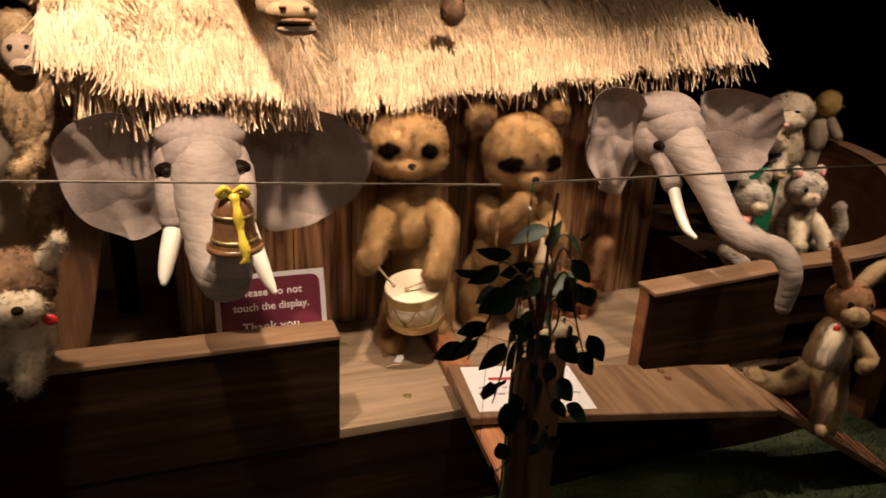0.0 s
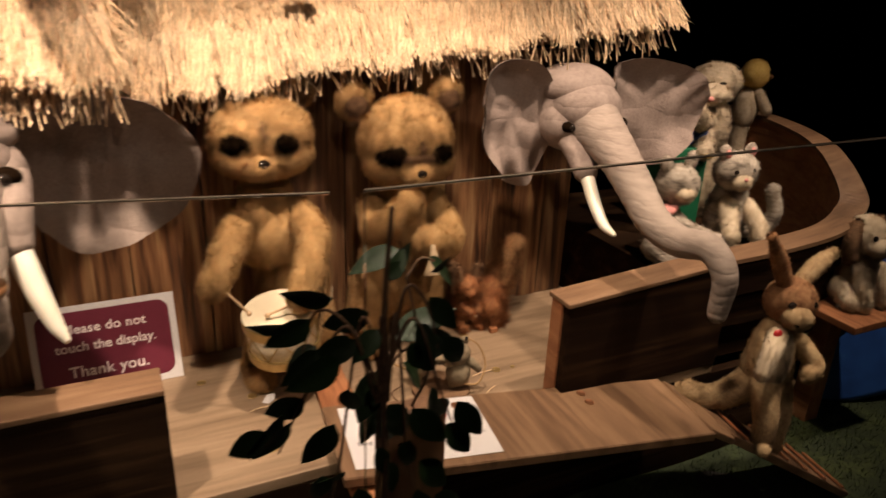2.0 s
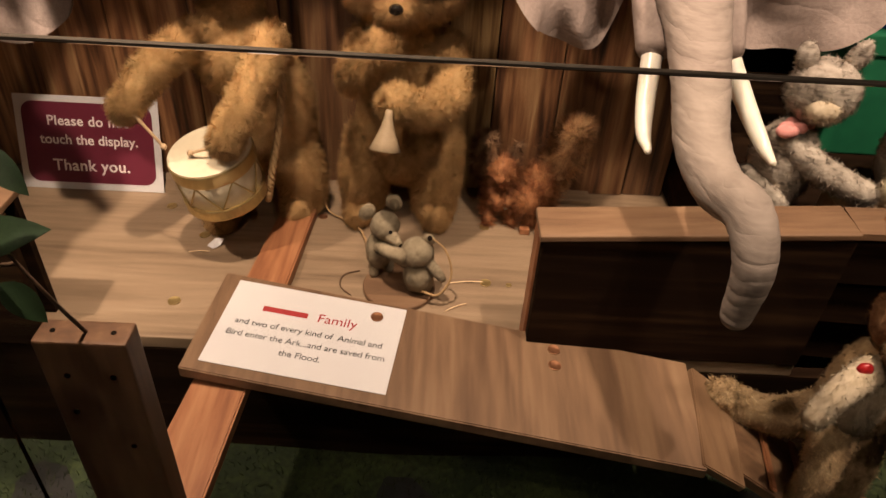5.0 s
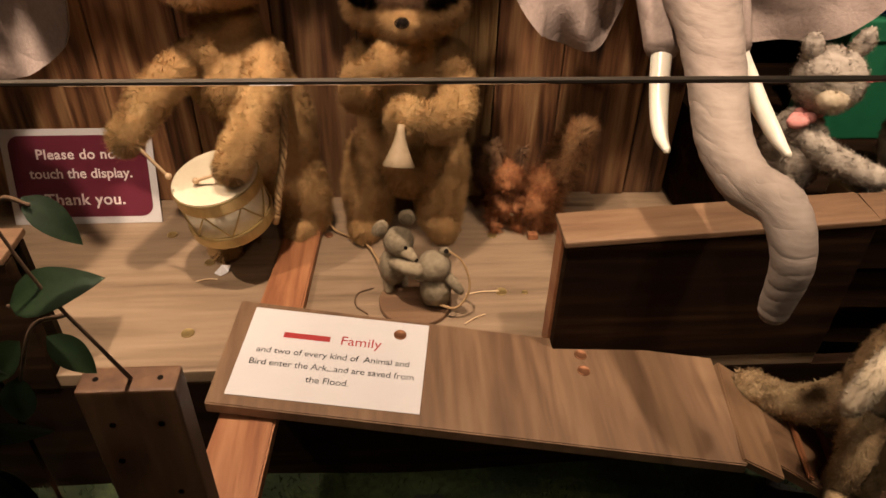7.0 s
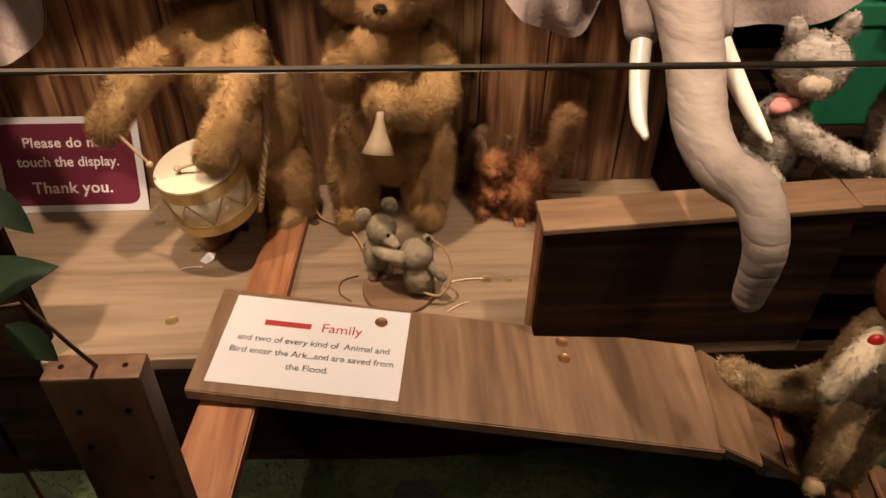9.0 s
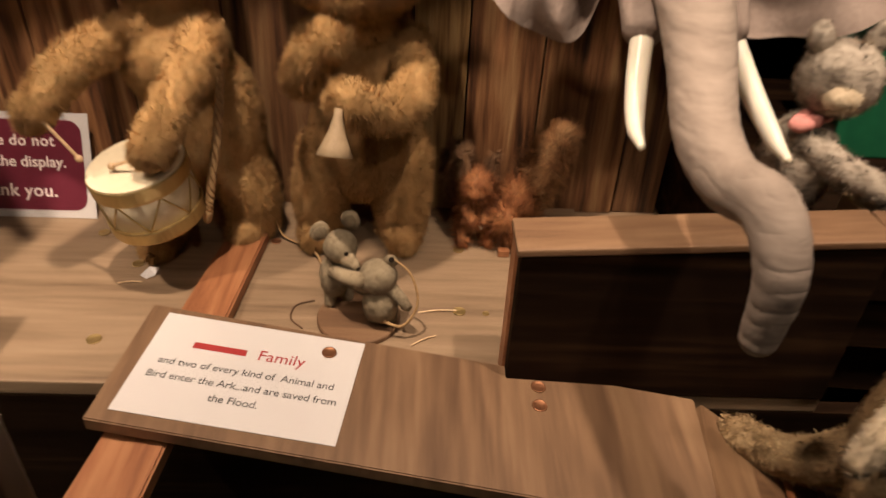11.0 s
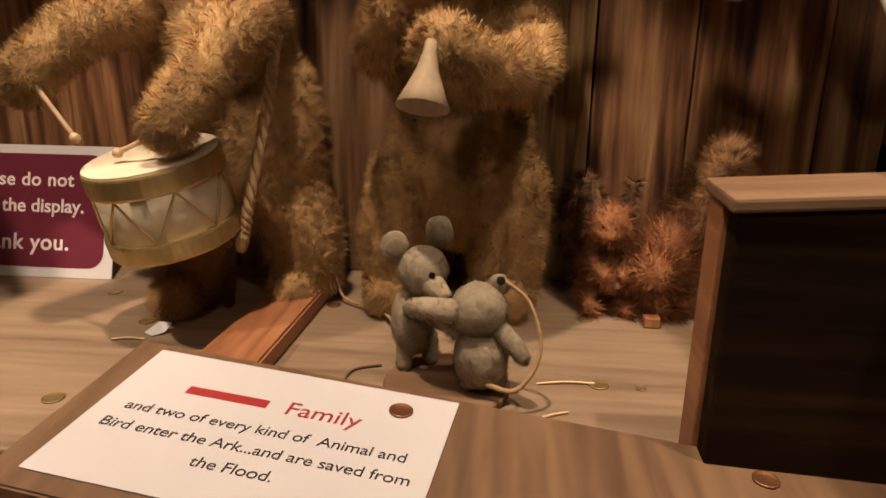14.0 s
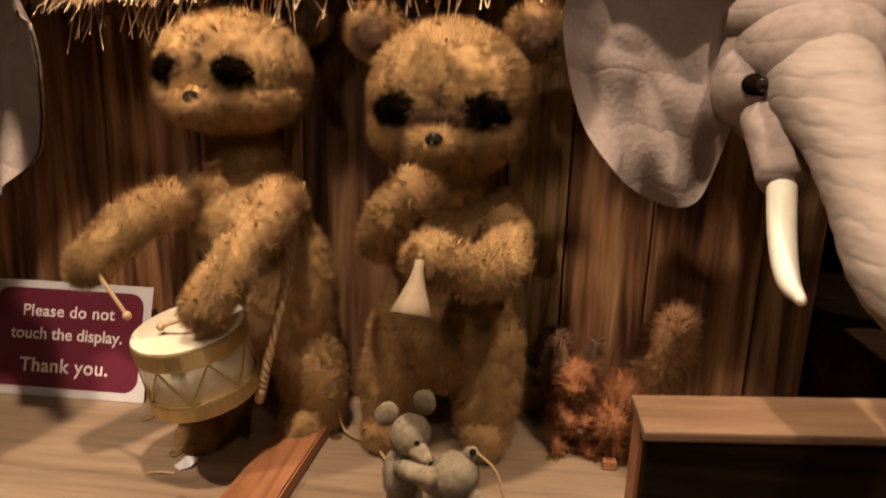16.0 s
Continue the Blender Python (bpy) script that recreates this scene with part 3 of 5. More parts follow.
ob.matrix_parent_inverse = tinv
tagged(ob, kind="stuff")

# ---------------------------------------------------------------- glass screen
def pane(a, b, z1):
    d = Vector((b[0] - a[0], b[1] - a[1], 0))
    root = new("glass_screen")
    root.matrix_world = pose(a[0], a[1], 0.485, 0, 0, math.degrees(math.atan2(d.y, d.x)))
    tagged(root, "clear acrylic screen with a thin polished top edge", "glass screen", "screen panes")
    part("pane", box(0, d.length, -0.003, 0.003, 0.001, z1 - 0.4865, 0), glass, root).visible_shadow = False
    part("edge", box(0, d.length, -0.0028, 0.0028, z1 - 0.4863, z1 - 0.484, 0.0005), glass_edge, root, "polished edge")


pane((-2.4, -0.52), (-0.42, -0.916), 1.508)
pane((-0.405, -0.998), (2.6, -0.998), 1.534)

# ---------------------------------------------------------------- beam, post, card board, ramp
beam_bm = box(0, 1, 0, 1, 0.8005, 0.826, 0)
for v_ in beam_bm.verts:
    t_ = v_.co.y
    v_.co.x, v_.co.y = (-0.335, -0.235)[v_.co.x > 0.5] * (1 - t_) + (-0.262, -0.189)[v_.co.x > 0.5] * t_, -0.885 + 0.737 * t_
bmesh.ops.bevel(beam_bm, geom=beam_bm.edges[:], offset=0.003, segments=2, affect="EDGES")
tagged(part("beam", beam_bm, red_wood, None), "short reddish pine beam laid across the stage edge", "beam")
post = empty("post", (-0.30, -0.905, 0.486), "square pine post with screw holes before the stage", "post")
pinv = post.matrix_world.inverted()
p = part("shaft", box(-0.352, -0.252, -0.922, -0.887, 0.487, 1.17, 0.003), post_wood, post)
p.matrix_parent_inverse = pinv
for x, y, z, r in [(-0.325, -0.9225, 1.12, 90), (-0.275, -0.9225, 1.12, 90), (-0.33, -0.9225, 1.06, 90), (-0.278, -0.9225, 1.0, 90)]:
    h = part("screw", lathe([(0.0035, 0), (0.0035, 0.0015)], 12, pose(x, y, z, 90, 0, 0)), black_eye, post, "dark screw head")
    h.matrix_parent_inverse = pinv
for x, y in [(-0.335, -0.905), (-0.27, -0.905)]:
    h = part("screw", lathe([(0.003, 0), (0.003, 0.001)], 12, pose(x, y, 1.1702)), black_eye, post, "dark screw head")
    h.matrix_parent_inverse = pinv


def lie(x, y):
    """Height of the card board's upper face."""
    return 0.8765 - 0.0628 * x + 0.0513 * y


def wedge(bm_pts, t):
    bm = bmesh.new()
    up = [bm.verts.new((x, y, lie(x, y))) for x, y in bm_pts]
    dn = [bm.verts.new((x, y, lie(x, y) - t)) for x, y in bm_pts]
    bm.faces.new(up)
    bm.faces.new(dn[::-1])
    m = len(up)
    for i in range(m):
        bm.faces.new((up[(i + 1) % m], up[i], dn[i], dn[(i + 1) % m]))
    bmesh.ops.bevel(bm, geom=bm.edges[:], offset=0.002, segments=2, affect="EDGES")
    return bm


tagged(part("card_board", wedge([(-0.329, -0.671), (0.511, -0.782), (0.531, -0.563), (-0.306, -0.443)], 0.022), board_wood, None), "brown stained board carrying a printed card", "board")
ramp_root = empty("gangplank", (0.7, -0.68, 0.486), "brown wooden ramp sloping down to the turf", "ramp")
rinv = ramp_root.matrix_world.inverted()


def strip(name, a, b, w0, w1, t, mat, over=0.0):
    """A plank from a to b (its middle line's ends), w0 and w1 wide."""
    a, b = np.array(a, float), np.array(b, float)
    d = (b - a) / np.linalg.norm(b - a)
    s = np.cross(d, (0, 0, 1))
    s /= np.linalg.norm(s)
    nn = np.cross(s, d)
    bm = bmesh.new()
    q = [a - s * w0 / 2, a + s * w0 / 2, b + s * w1 / 2, b - s * w1 / 2]
    up = [bm.verts.new(c + nn * over) for c in q]
    dn = [bm.verts.new(c + nn * (over - t)) for c in q]
    bm.faces.new(up)
    bm.faces.new(dn[::-1])
    for i in range(4):
        bm.faces.new((up[(i + 1) % 4], up[i], dn[i], dn[(i + 1) % 4]))
    bmesh.ops.recalc_face_normals(bm, faces=bm.faces[:])
    bmesh.ops.bevel(bm, geom=bm.edges[:], offset=0.002, segments=2, affect="EDGES")
    ob = part(name, bm, mat, ramp_root)
    ob.matrix_parent_inverse = rinv


strip("flap", (0.524, -0.672, 0.810), (0.60, -0.685, 0.765), 0.21, 0.20, 0.016, board_wood)
strip("plank", (0.596, -0.684, 0.768), (1.02, -0.76, 0.505), 0.15, 0.15, 0.02, cap_wood)
for s in np.linspace(0.12, 0.92, 6):
    c = np.array((0.596, -0.684, 0.770)) * (1 - s) + np.array((1.02, -0.76, 0.507)) * s
    strip("cleat", c, c + np.array((0.012, -0.0021, -0.0074)), 0.148, 0.148, 0.006, red_wood, 0.007)


# ---------------------------------------------------------------- printed card and sign
def letters(text, size, mat, parent, m, align="CENTER", space=1.0, shear=0.0, bold=0.0):
    cu = bpy.data.curves.new("lettering", "FONT")
    cu.body, cu.size, cu.align_x, cu.space_character, cu.shear = text, size, align, space, shear
    cu.extrude, cu.offset = 0.0002, bold
    cu.materials.append(mat)
    ob = new("lettering", cu)
    ob.parent = parent
    ob.matrix_local = m
    return ob


def rounded(w, h, r, t, corners=(1, 1, 1, 1)):
    bm = bmesh.new()
    pts = []
    for (cx, cy, a0), on in zip([(w / 2, h / 2, 0), (-w / 2, h / 2, 90), (-w / 2, -h / 2, 180), (w / 2, -h / 2, 270)], corners):
        rr = r if on else 0.0008
        for a in np.radians(np.linspace(a0, a0 + 90, 7)):
            pts.append((cx - math.copysign(rr, cx) + rr * math.cos(a), cy - math.copysign(rr, cy) + rr * math.sin(a)))
    up = [bm.verts.new((x, y, t)) for x, y in pts]
    dn = [bm.verts.new((x, y, 0)) for x, y in pts]
    bm.faces.new(up)
    bm.faces.new(dn[::-1])
    for i in range(len(up)):
        j = (i + 1) % len(up)
        bm.faces.new((up[i], dn[i], dn[j], up[j]))
    return bm


def basis(o, ex, ey):
    ex, ey = Vector(ex).normalized(), Vector(ey)
    ez = ex.cross(ey).normalized()
    ey = ez.cross(ex)
    return Matrix(((ex.x, ey.x, ez.x, o[0]), (ex.y, ey.y, ez.y, o[1]), (ex.z, ey.z, ez.z, o[2]), (0, 0, 0, 1)))


cx, cy = -0.136, -0.577
card = new("printed_card")
card.matrix_world = basis((cx, cy, lie(cx, cy) + 0.0008), (0.31, -0.038, -0.0214), (0.0262, 0.192, 0.0083))
tagged(card, "laminated white card with red and black printing", "card")
part("sheet", rounded(0.309, 0.194, 0.001, 0.0008), paper, card)
bar = part("title_bar", box(-0.092, -0.012, 0.033, 0.045, 0.0009, 0.0012, 0), letter_red, card, "dark red printed bar")
letters("Family", 0.028, letter_red, card, pose(0.041, 0.030, 0.0011))
letters("and two of every kind of  Animal and", 0.0178, letter_black, card, pose(0.0, -0.004, 0.0011), space=0.97)
letters("Bird enter the Ark...and are saved from", 0.0178, letter_black, card, pose(0.002, -0.031, 0.0011), space=0.97)
letters("the Flood.", 0.0178, letter_black, card, pose(0.0, -0.058, 0.0011), space=0.97)

sign = new("notice_sign")
sign.matrix_world = basis((-0.7075, -0.088, 0.8005), (0.316, 0.002, 0.0), (0.0, 0.066, 0.2))
tagged(sign, "white framed burgundy notice asking visitors not to touch", "sign")
part("panel", box(-0.158, 0.158, 0.0, 0.211, -0.003, 0.0, 0.0006), paper, sign)
part("print", rounded(0.286, 0.181, 0.026, 0.0004), burgundy, sign, "burgundy printed field").matrix_local = pose(0, 0.1065, 0.0002)
letters("Please do not", 0.0305, letter_white, sign, pose(0, 0.146, 0.0008), bold=0.0005, space=1.06)
letters("touch the display.", 0.0305, letter_white, sign, pose(0, 0.104, 0.0008), space=1.0, bold=0.0005)
letters("Thank you.", 0.036, letter_white, sign, pose(0, 0.044, 0.0008), bold=0.0006, space=1.06)

# ---------------------------------------------------------------- coins and litter
for x, y, r, mt, nm in [(-0.516, -0.137, 0.011, brass, "gold"), (-0.415, -0.238, 0.011, brass, "gold"), (-0.414, -0.449, 0.012, brass, "gold"), (-0.176, -0.149, 0.010, copper, "copper"), (0.185, -0.16, 0.011, brass, "gold"), (0.181, -0.353, 0.0115, brass, "gold"), (0.228, -0.357, 0.006, brass, "small gold")]:
    tagged(part("coin", lathe([(r - 0.0006, 0), (r, 0.0004), (r, 0.0016), (r - 0.001, 0.002), (r - 0.0016, 0.0016), (0.0005, 0.0016)], 28, pose(x, y, 0.8003)), mt, None, smooth=True), f"worn {nm} coin lying on the stage floor", "coin", "coins")
for x, y in [(0.292, -0.562), (0.29, -0.598), (-0.023, -0.524)]:
    c = part("coin", lathe([(0.0105, 0), (0.0112, 0.0004), (0.0112, 0.0014), (0.010, 0.0018), (0.0094, 0.0014), (0.0005, 0.0014)], 28, pose(x, y, lie(x, y) + (0.0022 if x < 0 else 0.0006), 2.9, 3.6, 0)), copper, None, smooth=True)
    tagged(c, "brown copper coin lying on the card board", "coin", "coins")
chip = obj("paper_scrap", [(-0.40, -0.275, 0.8012), (-0.385, -0.262, 0.812), (-0.372, -0.275, 0.803), (-0.366, -0.262, 0.812), (-0.385, -0.285, 0.8012)], [(0, 4, 1), (4, 2, 1), (1, 2, 3)], paper, None, False)
tagged(chip, "crumpled white paper scrap on the stage floor", "paper scrap")
for a, b in [((0.11, -0.36), (0.175, -0.352)), ((-0.43, -0.30), (-0.39, -0.295)), ((0.10, -0.445), (0.14, -0.42))]:
    v, f, n_, _, _ = tube([(a[0], a[1], 0.8018), ((a[0] + b[0]) / 2, (a[1] + b[1]) / 2 + 0.002, 0.803), (b[0], b[1], 0.8018)], [0.0013] * 3, 6, 6)
    tagged(obj("straw_stalk", v, f, straw), "single straw stalk lying on the stage floor", "straw", "stalks")
tagged(part("plywood_offcut", box(0.36, 0.44, -0.05, -0.004, 0.8005, 0.812, 0.002), ply, None), "pale plywood offcut against the shed wall", "wood block")

# ---------------------------------------------------------------- elephants
def ear_sheet(toy, outline, centre, y0, flare, root_x, m=5, thick=0.010, seed=1):
    """A soft ear: a curved, folded sheet with thickness inside an outline of (x, z)."""
    o = np.array(outline, float)
    q = np.vstack([o, o[:1]])
    k = 96
    pts = spline(np.vstack([q[-2], q, q[1]]), 400)
    lo, hi = int(400 / (len(q) + 1)), int(400 * len(q) / (len(q) + 1))
    ring = pts[np.linspace(lo, hi, k, endpoint=False).astype(int)]
    c = np.array(centre, float)
    rows, span = 26, np.abs(o[:, 0] - root_x).max()
    grid = []
    for i in range(rows + 1):
        r = i / rows
        for j in range(k):
            p = c + (ring[j] - c) * r
            d = abs(p[0] - root_x) / span
            a = 2 * math.pi * j / k
            y = y0 + 0.03 - flare * d ** 1.4 - 0.03 * r ** 3 + 0.014 * math.sin(5 * a + seed + 3 * r) * r * r + 0.011 * math.sin(23 * p[0] + 15 * p[1] + seed + 2 * math.sin(11 * p[1])) * r + 0.005 * math.sin(38 * p[0] - 24 * p[1] + 2.5 * math.sin(17 * p[0] + 9 * p[1]) + seed) * min(1.0, 2 * r) + 0.004 * math.sin(75 * p[0] - 30 * p[1] + 9 * r + 3 * math.sin(19 * p[1])) * max(0.0, math.sin(14 * p[0] + 21 * p[1] + seed))
            y += 1.3 * max(0.0, c[1] - p[1]) ** 2
            y -= 0.020 * max(0, r - 0.75) * 4 * (1 if math.sin(a + seed) > -0.2 else 0.3)
            grid.append((p[0], y, p[1]))
    front = np.array(grid)
    back = front + np.array([0, thick, 0])
    v = np.vstack([front, back])
    n0 = (rows + 1) * k
    # normals by finite differences round the sheet
    g3 = front.reshape(rows + 1, k, 3)
    du, dv = np.gradient(g3, axis=0), np.roll(g3, -1, 1) - np.roll(g3, 1, 1)
    nn = np.cross(du, dv)
    nn[0] = nn[1]
    nn /= np.linalg.norm(nn, axis=2)[..., None] + 1e-12
    nn = nn.reshape(-1, 3)
    nn *= np.where(nn[:, 1:2] > 0, -1, 1)
    f = [(i * k + j, (i + 1) * k + j, (i + 1) * k + (j + 1) % k, i * k + (j + 1) % k) for i in range(rows) for j in range(k)]
    f += [(n0 + i * k + j, n0 + i * k + (j + 1) % k, n0 + (i + 1) * k + (j + 1) % k, n0 + (i + 1) * k + j) for i in range(rows) for j in range(k)]
    e = rows * k
    f += [(e + j, n0 + e + j, n0 + e + (j + 1) % k, e + (j + 1) % k) for j in range(k)]
    toy.add(v, [q[::-1] for q in f], np.vstack([nn, -nn]), m)


def horned(toy, pts, rads, m):
    v, f, n_, _, _ = tube(pts, rads, 16, 22)
    toy.add(v, f, n_, m)


def wrinkled(toy, pts, rads, m, rings, ridge=0.05):
    v, f, n_, _, _ = tube(pts, rads, 28, 90, ridge=ridge, rings=rings)
    toy.add(v, f, n_, m)


e = Toy(1)
e.ell((0.462, -0.165, 1.425), (0.108, 0.12, 0.112), m=0, lump=0.02, seg=48)
e.ell((0.458, -0.185, 1.486), (0.104, 0.10, 0.058), m=0, lump=0.02, seg=40)
e.ell((0.460, -0.235, 1.44), (0.092, 0.085, 0.075), m=0, lump=0.02, seg=40)
e.ell((0.395, -0.21, 1.40), (0.045, 0.07, 0.055), m=0, lump=0.04)
e.ell((0.525, -0.21, 1.40), (0.045, 0.07, 0.055), m=0, lump=0.04)
e.tag = "trunk"
wrinkled(e, [(0.462, -0.20, 1.445), (0.46, -0.28, 1.405), (0.455, -0.375, 1.362), (0.453, -0.46, 1.302), (0.446, -0.545, 1.245), (0.452, -0.625, 1.222), (0.464, -0.705, 1.232), (0.472, -0.75, 1.185), (0.478, -0.745, 1.095)], [0.082, 0.068, 0.051, 0.043, 0.039, 0.035, 0.031, 0.027, 0.021], 1, 26, 0.035)
e.tag = "head"
for sx in (0.414, 0.532):
    horned(e, [(sx, -0.22, 1.385), (sx - 0.002, -0.285, 1.345), (sx, -0.325, 1.300)], [0.036, 0.034, 0.030], 0)
for root_, tip_, out_ in (((0.414, -0.325, 1.302), (0.394, -0.483, 1.192), -0.006), ((0.533, -0.325, 1.302), (0.603, -0.464, 1.171), 0.006)):
    a, b = np.array(root_), np.array(tip_)
    e.tag = "tusk:" + ("far" if out_ < -0.002 else "near")
    horned(e, [a, a * 0.62 + b * 0.38 + (out_, -0.004, -0.018), a * 0.25 + b * 0.75 + (out_, 0.0, -0.016), b], [0.0175, 0.016, 0.0125, 0.006], 2)
for x_ in (0.393, 0.545):
    e.tag = "eye:%.2f" % x_
    e.ell((x_, -0.272, 1.402), (0.024, 0.014, 0.016), m=4, fur=0, lump=0)
    e.ell((x_, -0.283, 1.402), (0.011, 0.009, 0.010), m=3, fur=0, lump=0)
e.tag = "ear:0"
ear_sheet(e, [(0.145, 1.467), (0.167, 1.524), (0.24, 1.564), (0.329, 1.541), (0.385, 1.47), (0.385, 1.34), (0.372, 1.25), (0.335, 1.225), (0.285, 1.238), (0.232, 1.28), (0.180, 1.35)], (0.26, 1.43), -0.20, 0.06, 0.38, seed=1)
e.tag = "ear:1"
ear_sheet(e, [(0.545, 1.525), (0.60, 1.545), (0.679, 1.555), (0.79, 1.53), (0.822, 1.498), (0.843, 1.432), (0.815, 1.339), (0.74, 1.275), (0.665, 1.248), (0.60, 1.265), (0.56, 1.33), (0.545, 1.44)], (0.68, 1.42), -0.20, 0.06, 0.55, seed=3)
e.tag = "mount"
horned(e, [(0.46, -0.10, 1.42), (0.46, 0.01, 1.42)], [0.06, 0.06], 0)
e.build_parts("toy_elephant", (0.46, -0.2, 1.3), [skin, trunk_skin, ivory, black_eye, dark_patch, ear_felt], "grey cloth elephant head with white tusks and hanging trunk", "toy elephant", group="elephants")

e = Toy(2)
e.ell((-0.878, -0.29, 1.435), (0.092, 0.115, 0.095), m=0, lump=0.02, seg=48)
e.ell((-0.878, -0.315, 1.474), (0.098, 0.09, 0.052), m=0, lump=0.02, seg=40)
e.ell((-0.878, -0.355, 1.435), (0.086, 0.078, 0.07), m=0, lump=0.02, seg=40)
e.ell((-0.945, -0.34, 1.405), (0.038, 0.065, 0.055), m=0, lump=0.04)
e.ell((-0.812, -0.34, 1.405), (0.038, 0.065, 0.055), m=0, lump=0.04)
e.tag = "trunk"
wrinkled(e, [(-0.878, -0.33, 1.445), (-0.877, -0.41, 1.39), (-0.873, -0.495, 1.31), (-0.868, -0.56, 1.255), (-0.855, -0.615, 1.250), (-0.845, -0.645, 1.31), (-0.842, -0.655, 1.39)], [0.078, 0.071, 0.060, 0.052, 0.046, 0.038, 0.026], 1, 14)
e.tag = "head"
for sx in (-0.945, -0.806):
    horned(e, [(sx, -0.37, 1.40), (sx, -0.42, 1.36), (sx, -0.44, 1.315)], [0.036, 0.034, 0.029], 0)
for root_, tip_, out_ in (((-0.943, -0.44, 1.318), (-0.976, -0.504, 1.206), -0.004), ((-0.805, -0.44, 1.318), (-0.752, -0.50, 1.160), 0.0)):
    a, b = np.array(root_), np.array(tip_)
    e.tag = "tusk:" + ("far" if out_ < -0.002 else "near")
    horned(e, [a, a * 0.62 + b * 0.38 + (out_, -0.012, -0.006), a * 0.25 + b * 0.75 + (out_, -0.010, -0.008), b], [0.021, 0.019, 0.014, 0.007], 2)
for x_ in (-0.952, -0.806):
    e.tag = "eye:%.2f" % x_
    e.ell((x_, -0.400, 1.418), (0.026, 0.016, 0.017), m=4, fur=0, lump=0)
    e.ell((x_, -0.415, 1.418), (0.011, 0.009, 0.010), m=3, fur=0, lump=0)
e.tag = "ear:2"
ear_sheet(e, [(-1.159, 1.464), (-1.138, 1.508), (-1.1, 1.525), (-1.04, 1.529), (-0.964, 1.482), (-0.94, 1.36), (-0.974, 1.246), (-1.031, 1.236), (-1.087, 1.262), (-1.14, 1.355)], (-1.08, 1.39), -0.28, 0.15, -0.95, seed=5)
e.tag = "ear:3"
ear_sheet(e, [(-0.8, 1.465), (-0.686, 1.517), (-0.603, 1.519), (-0.552, 1.496), (-0.496, 1.431), (-0.532, 1.304), (-0.634, 1.224), (-0.717, 1.199), (-0.8, 1.31)], (-0.66, 1.385), -0.23, 0.11, -0.81, seed=7)
e.tag = "mount"
horned(e, [(-0.88, -0.2, 1.43), (-0.88, 0.01, 1.43)], [0.06, 0.06], 0)
e.build_parts("toy_elephant", (-0.88, -0.3, 1.3), [skin, trunk_skin, ivory, black_eye, dark_patch, ear_felt], "grey cloth elephant head holding a bell in its trunk", "toy elephant", group="elephants")

bell = empty("hand_bell", (-0.842, -0.70, 1.345), "brown turned bell with gold rings and yellow ribbon", "bell")
for nm, prof, mt, lb in [("body", [(0.046, 0.005), (0.047, 0.010), (0.040, 0.022), (0.037, 0.05), (0.035, 0.075), (0.030, 0.090), (0.020, 0.101), (0.006, 0.106)], bell_brown, ""),
                         ("rim", [(0.044, 0.0), (0.0505, 0.002), (0.0505, 0.010), (0.044, 0.013)], bell_brown, ""),
                         ("band", [(0.0415, 0.020), (0.043, 0.022), (0.042, 0.026), (0.040, 0.027)], gold, "gold ring"),
                         ("band", [(0.036, 0.066), (0.038, 0.068), (0.037, 0.072), (0.034, 0.073)], gold, "gold ring"),
                         ("knob", [(0.006, 0.104), (0.011, 0.108), (0.009, 0.118), (0.003, 0.12)], bell_brown, "")]:
    part(nm, lathe(prof, 36), mt, bell, lb, smooth=True)
rb = spline([(0.0, -0.02, 0.112), (0.004, -0.034, 0.09), (0.008, -0.042, 0.05), (0.014, -0.053, 0.01), (0.012, -0.05, -0.01)], 24)
rv, rf = [], []
for i, p in enumerate(rb):
    w = 0.0075 + 0.002 * math.sin(i * 0.9)
    rv += [tuple(p - (w, 0, 0)), tuple(p + (w, -0.002 * math.sin(i), 0)), tuple(p + (w, 0.0012, 0)), tuple(p + (-w, 0.0012, 0))]
for i in range(len(rb) - 1):
    rf += [(4 * i + a, 4 * i + (a + 1) % 4, 4 * i + 4 + (a + 1) % 4, 4 * i + 4 + a) for a in range(4)]
obj("ribbon", rv, rf, yellow_satin, None, True, bell, "shiny yellow ribbon")
for s in (-1, 1):
    v, f, n_, _, _ = tube([(0, -0.014, 0.11), (s * 0.016, -0.02, 0.122), (s * 0.024, -0.018, 0.108), (0, -0.016, 0.108)], [0.004, 0.006, 0.006, 0.003], 8, 14)
    obj("bow_loop", v, f, yellow_satin, None, True, bell)

for x0_, x1_ in ((0.30, 0.285), (0.385, 0.40)):
    v, f, n_, _, _ = tube([(x0_, -0.235, 1.625), ((x0_ + x1_) / 2, -0.235, 1.58), (x1_, -0.225, 1.535)], [0.0018] * 3, 6, 6)
    tagged(obj("hanging_string", v, f, straw), "pale string tying the elephant head to the roof", "string", "strings")
tf_ = Toy(90)
tf_.ell((-0.212, -0.10, 1.745), (0.032, 0.03, 0.038))
tf_.build("toy_paw", [fur_brown], "small brown plush toy resting on the thatch", "toy", 200000, 0.012, 0.0014)

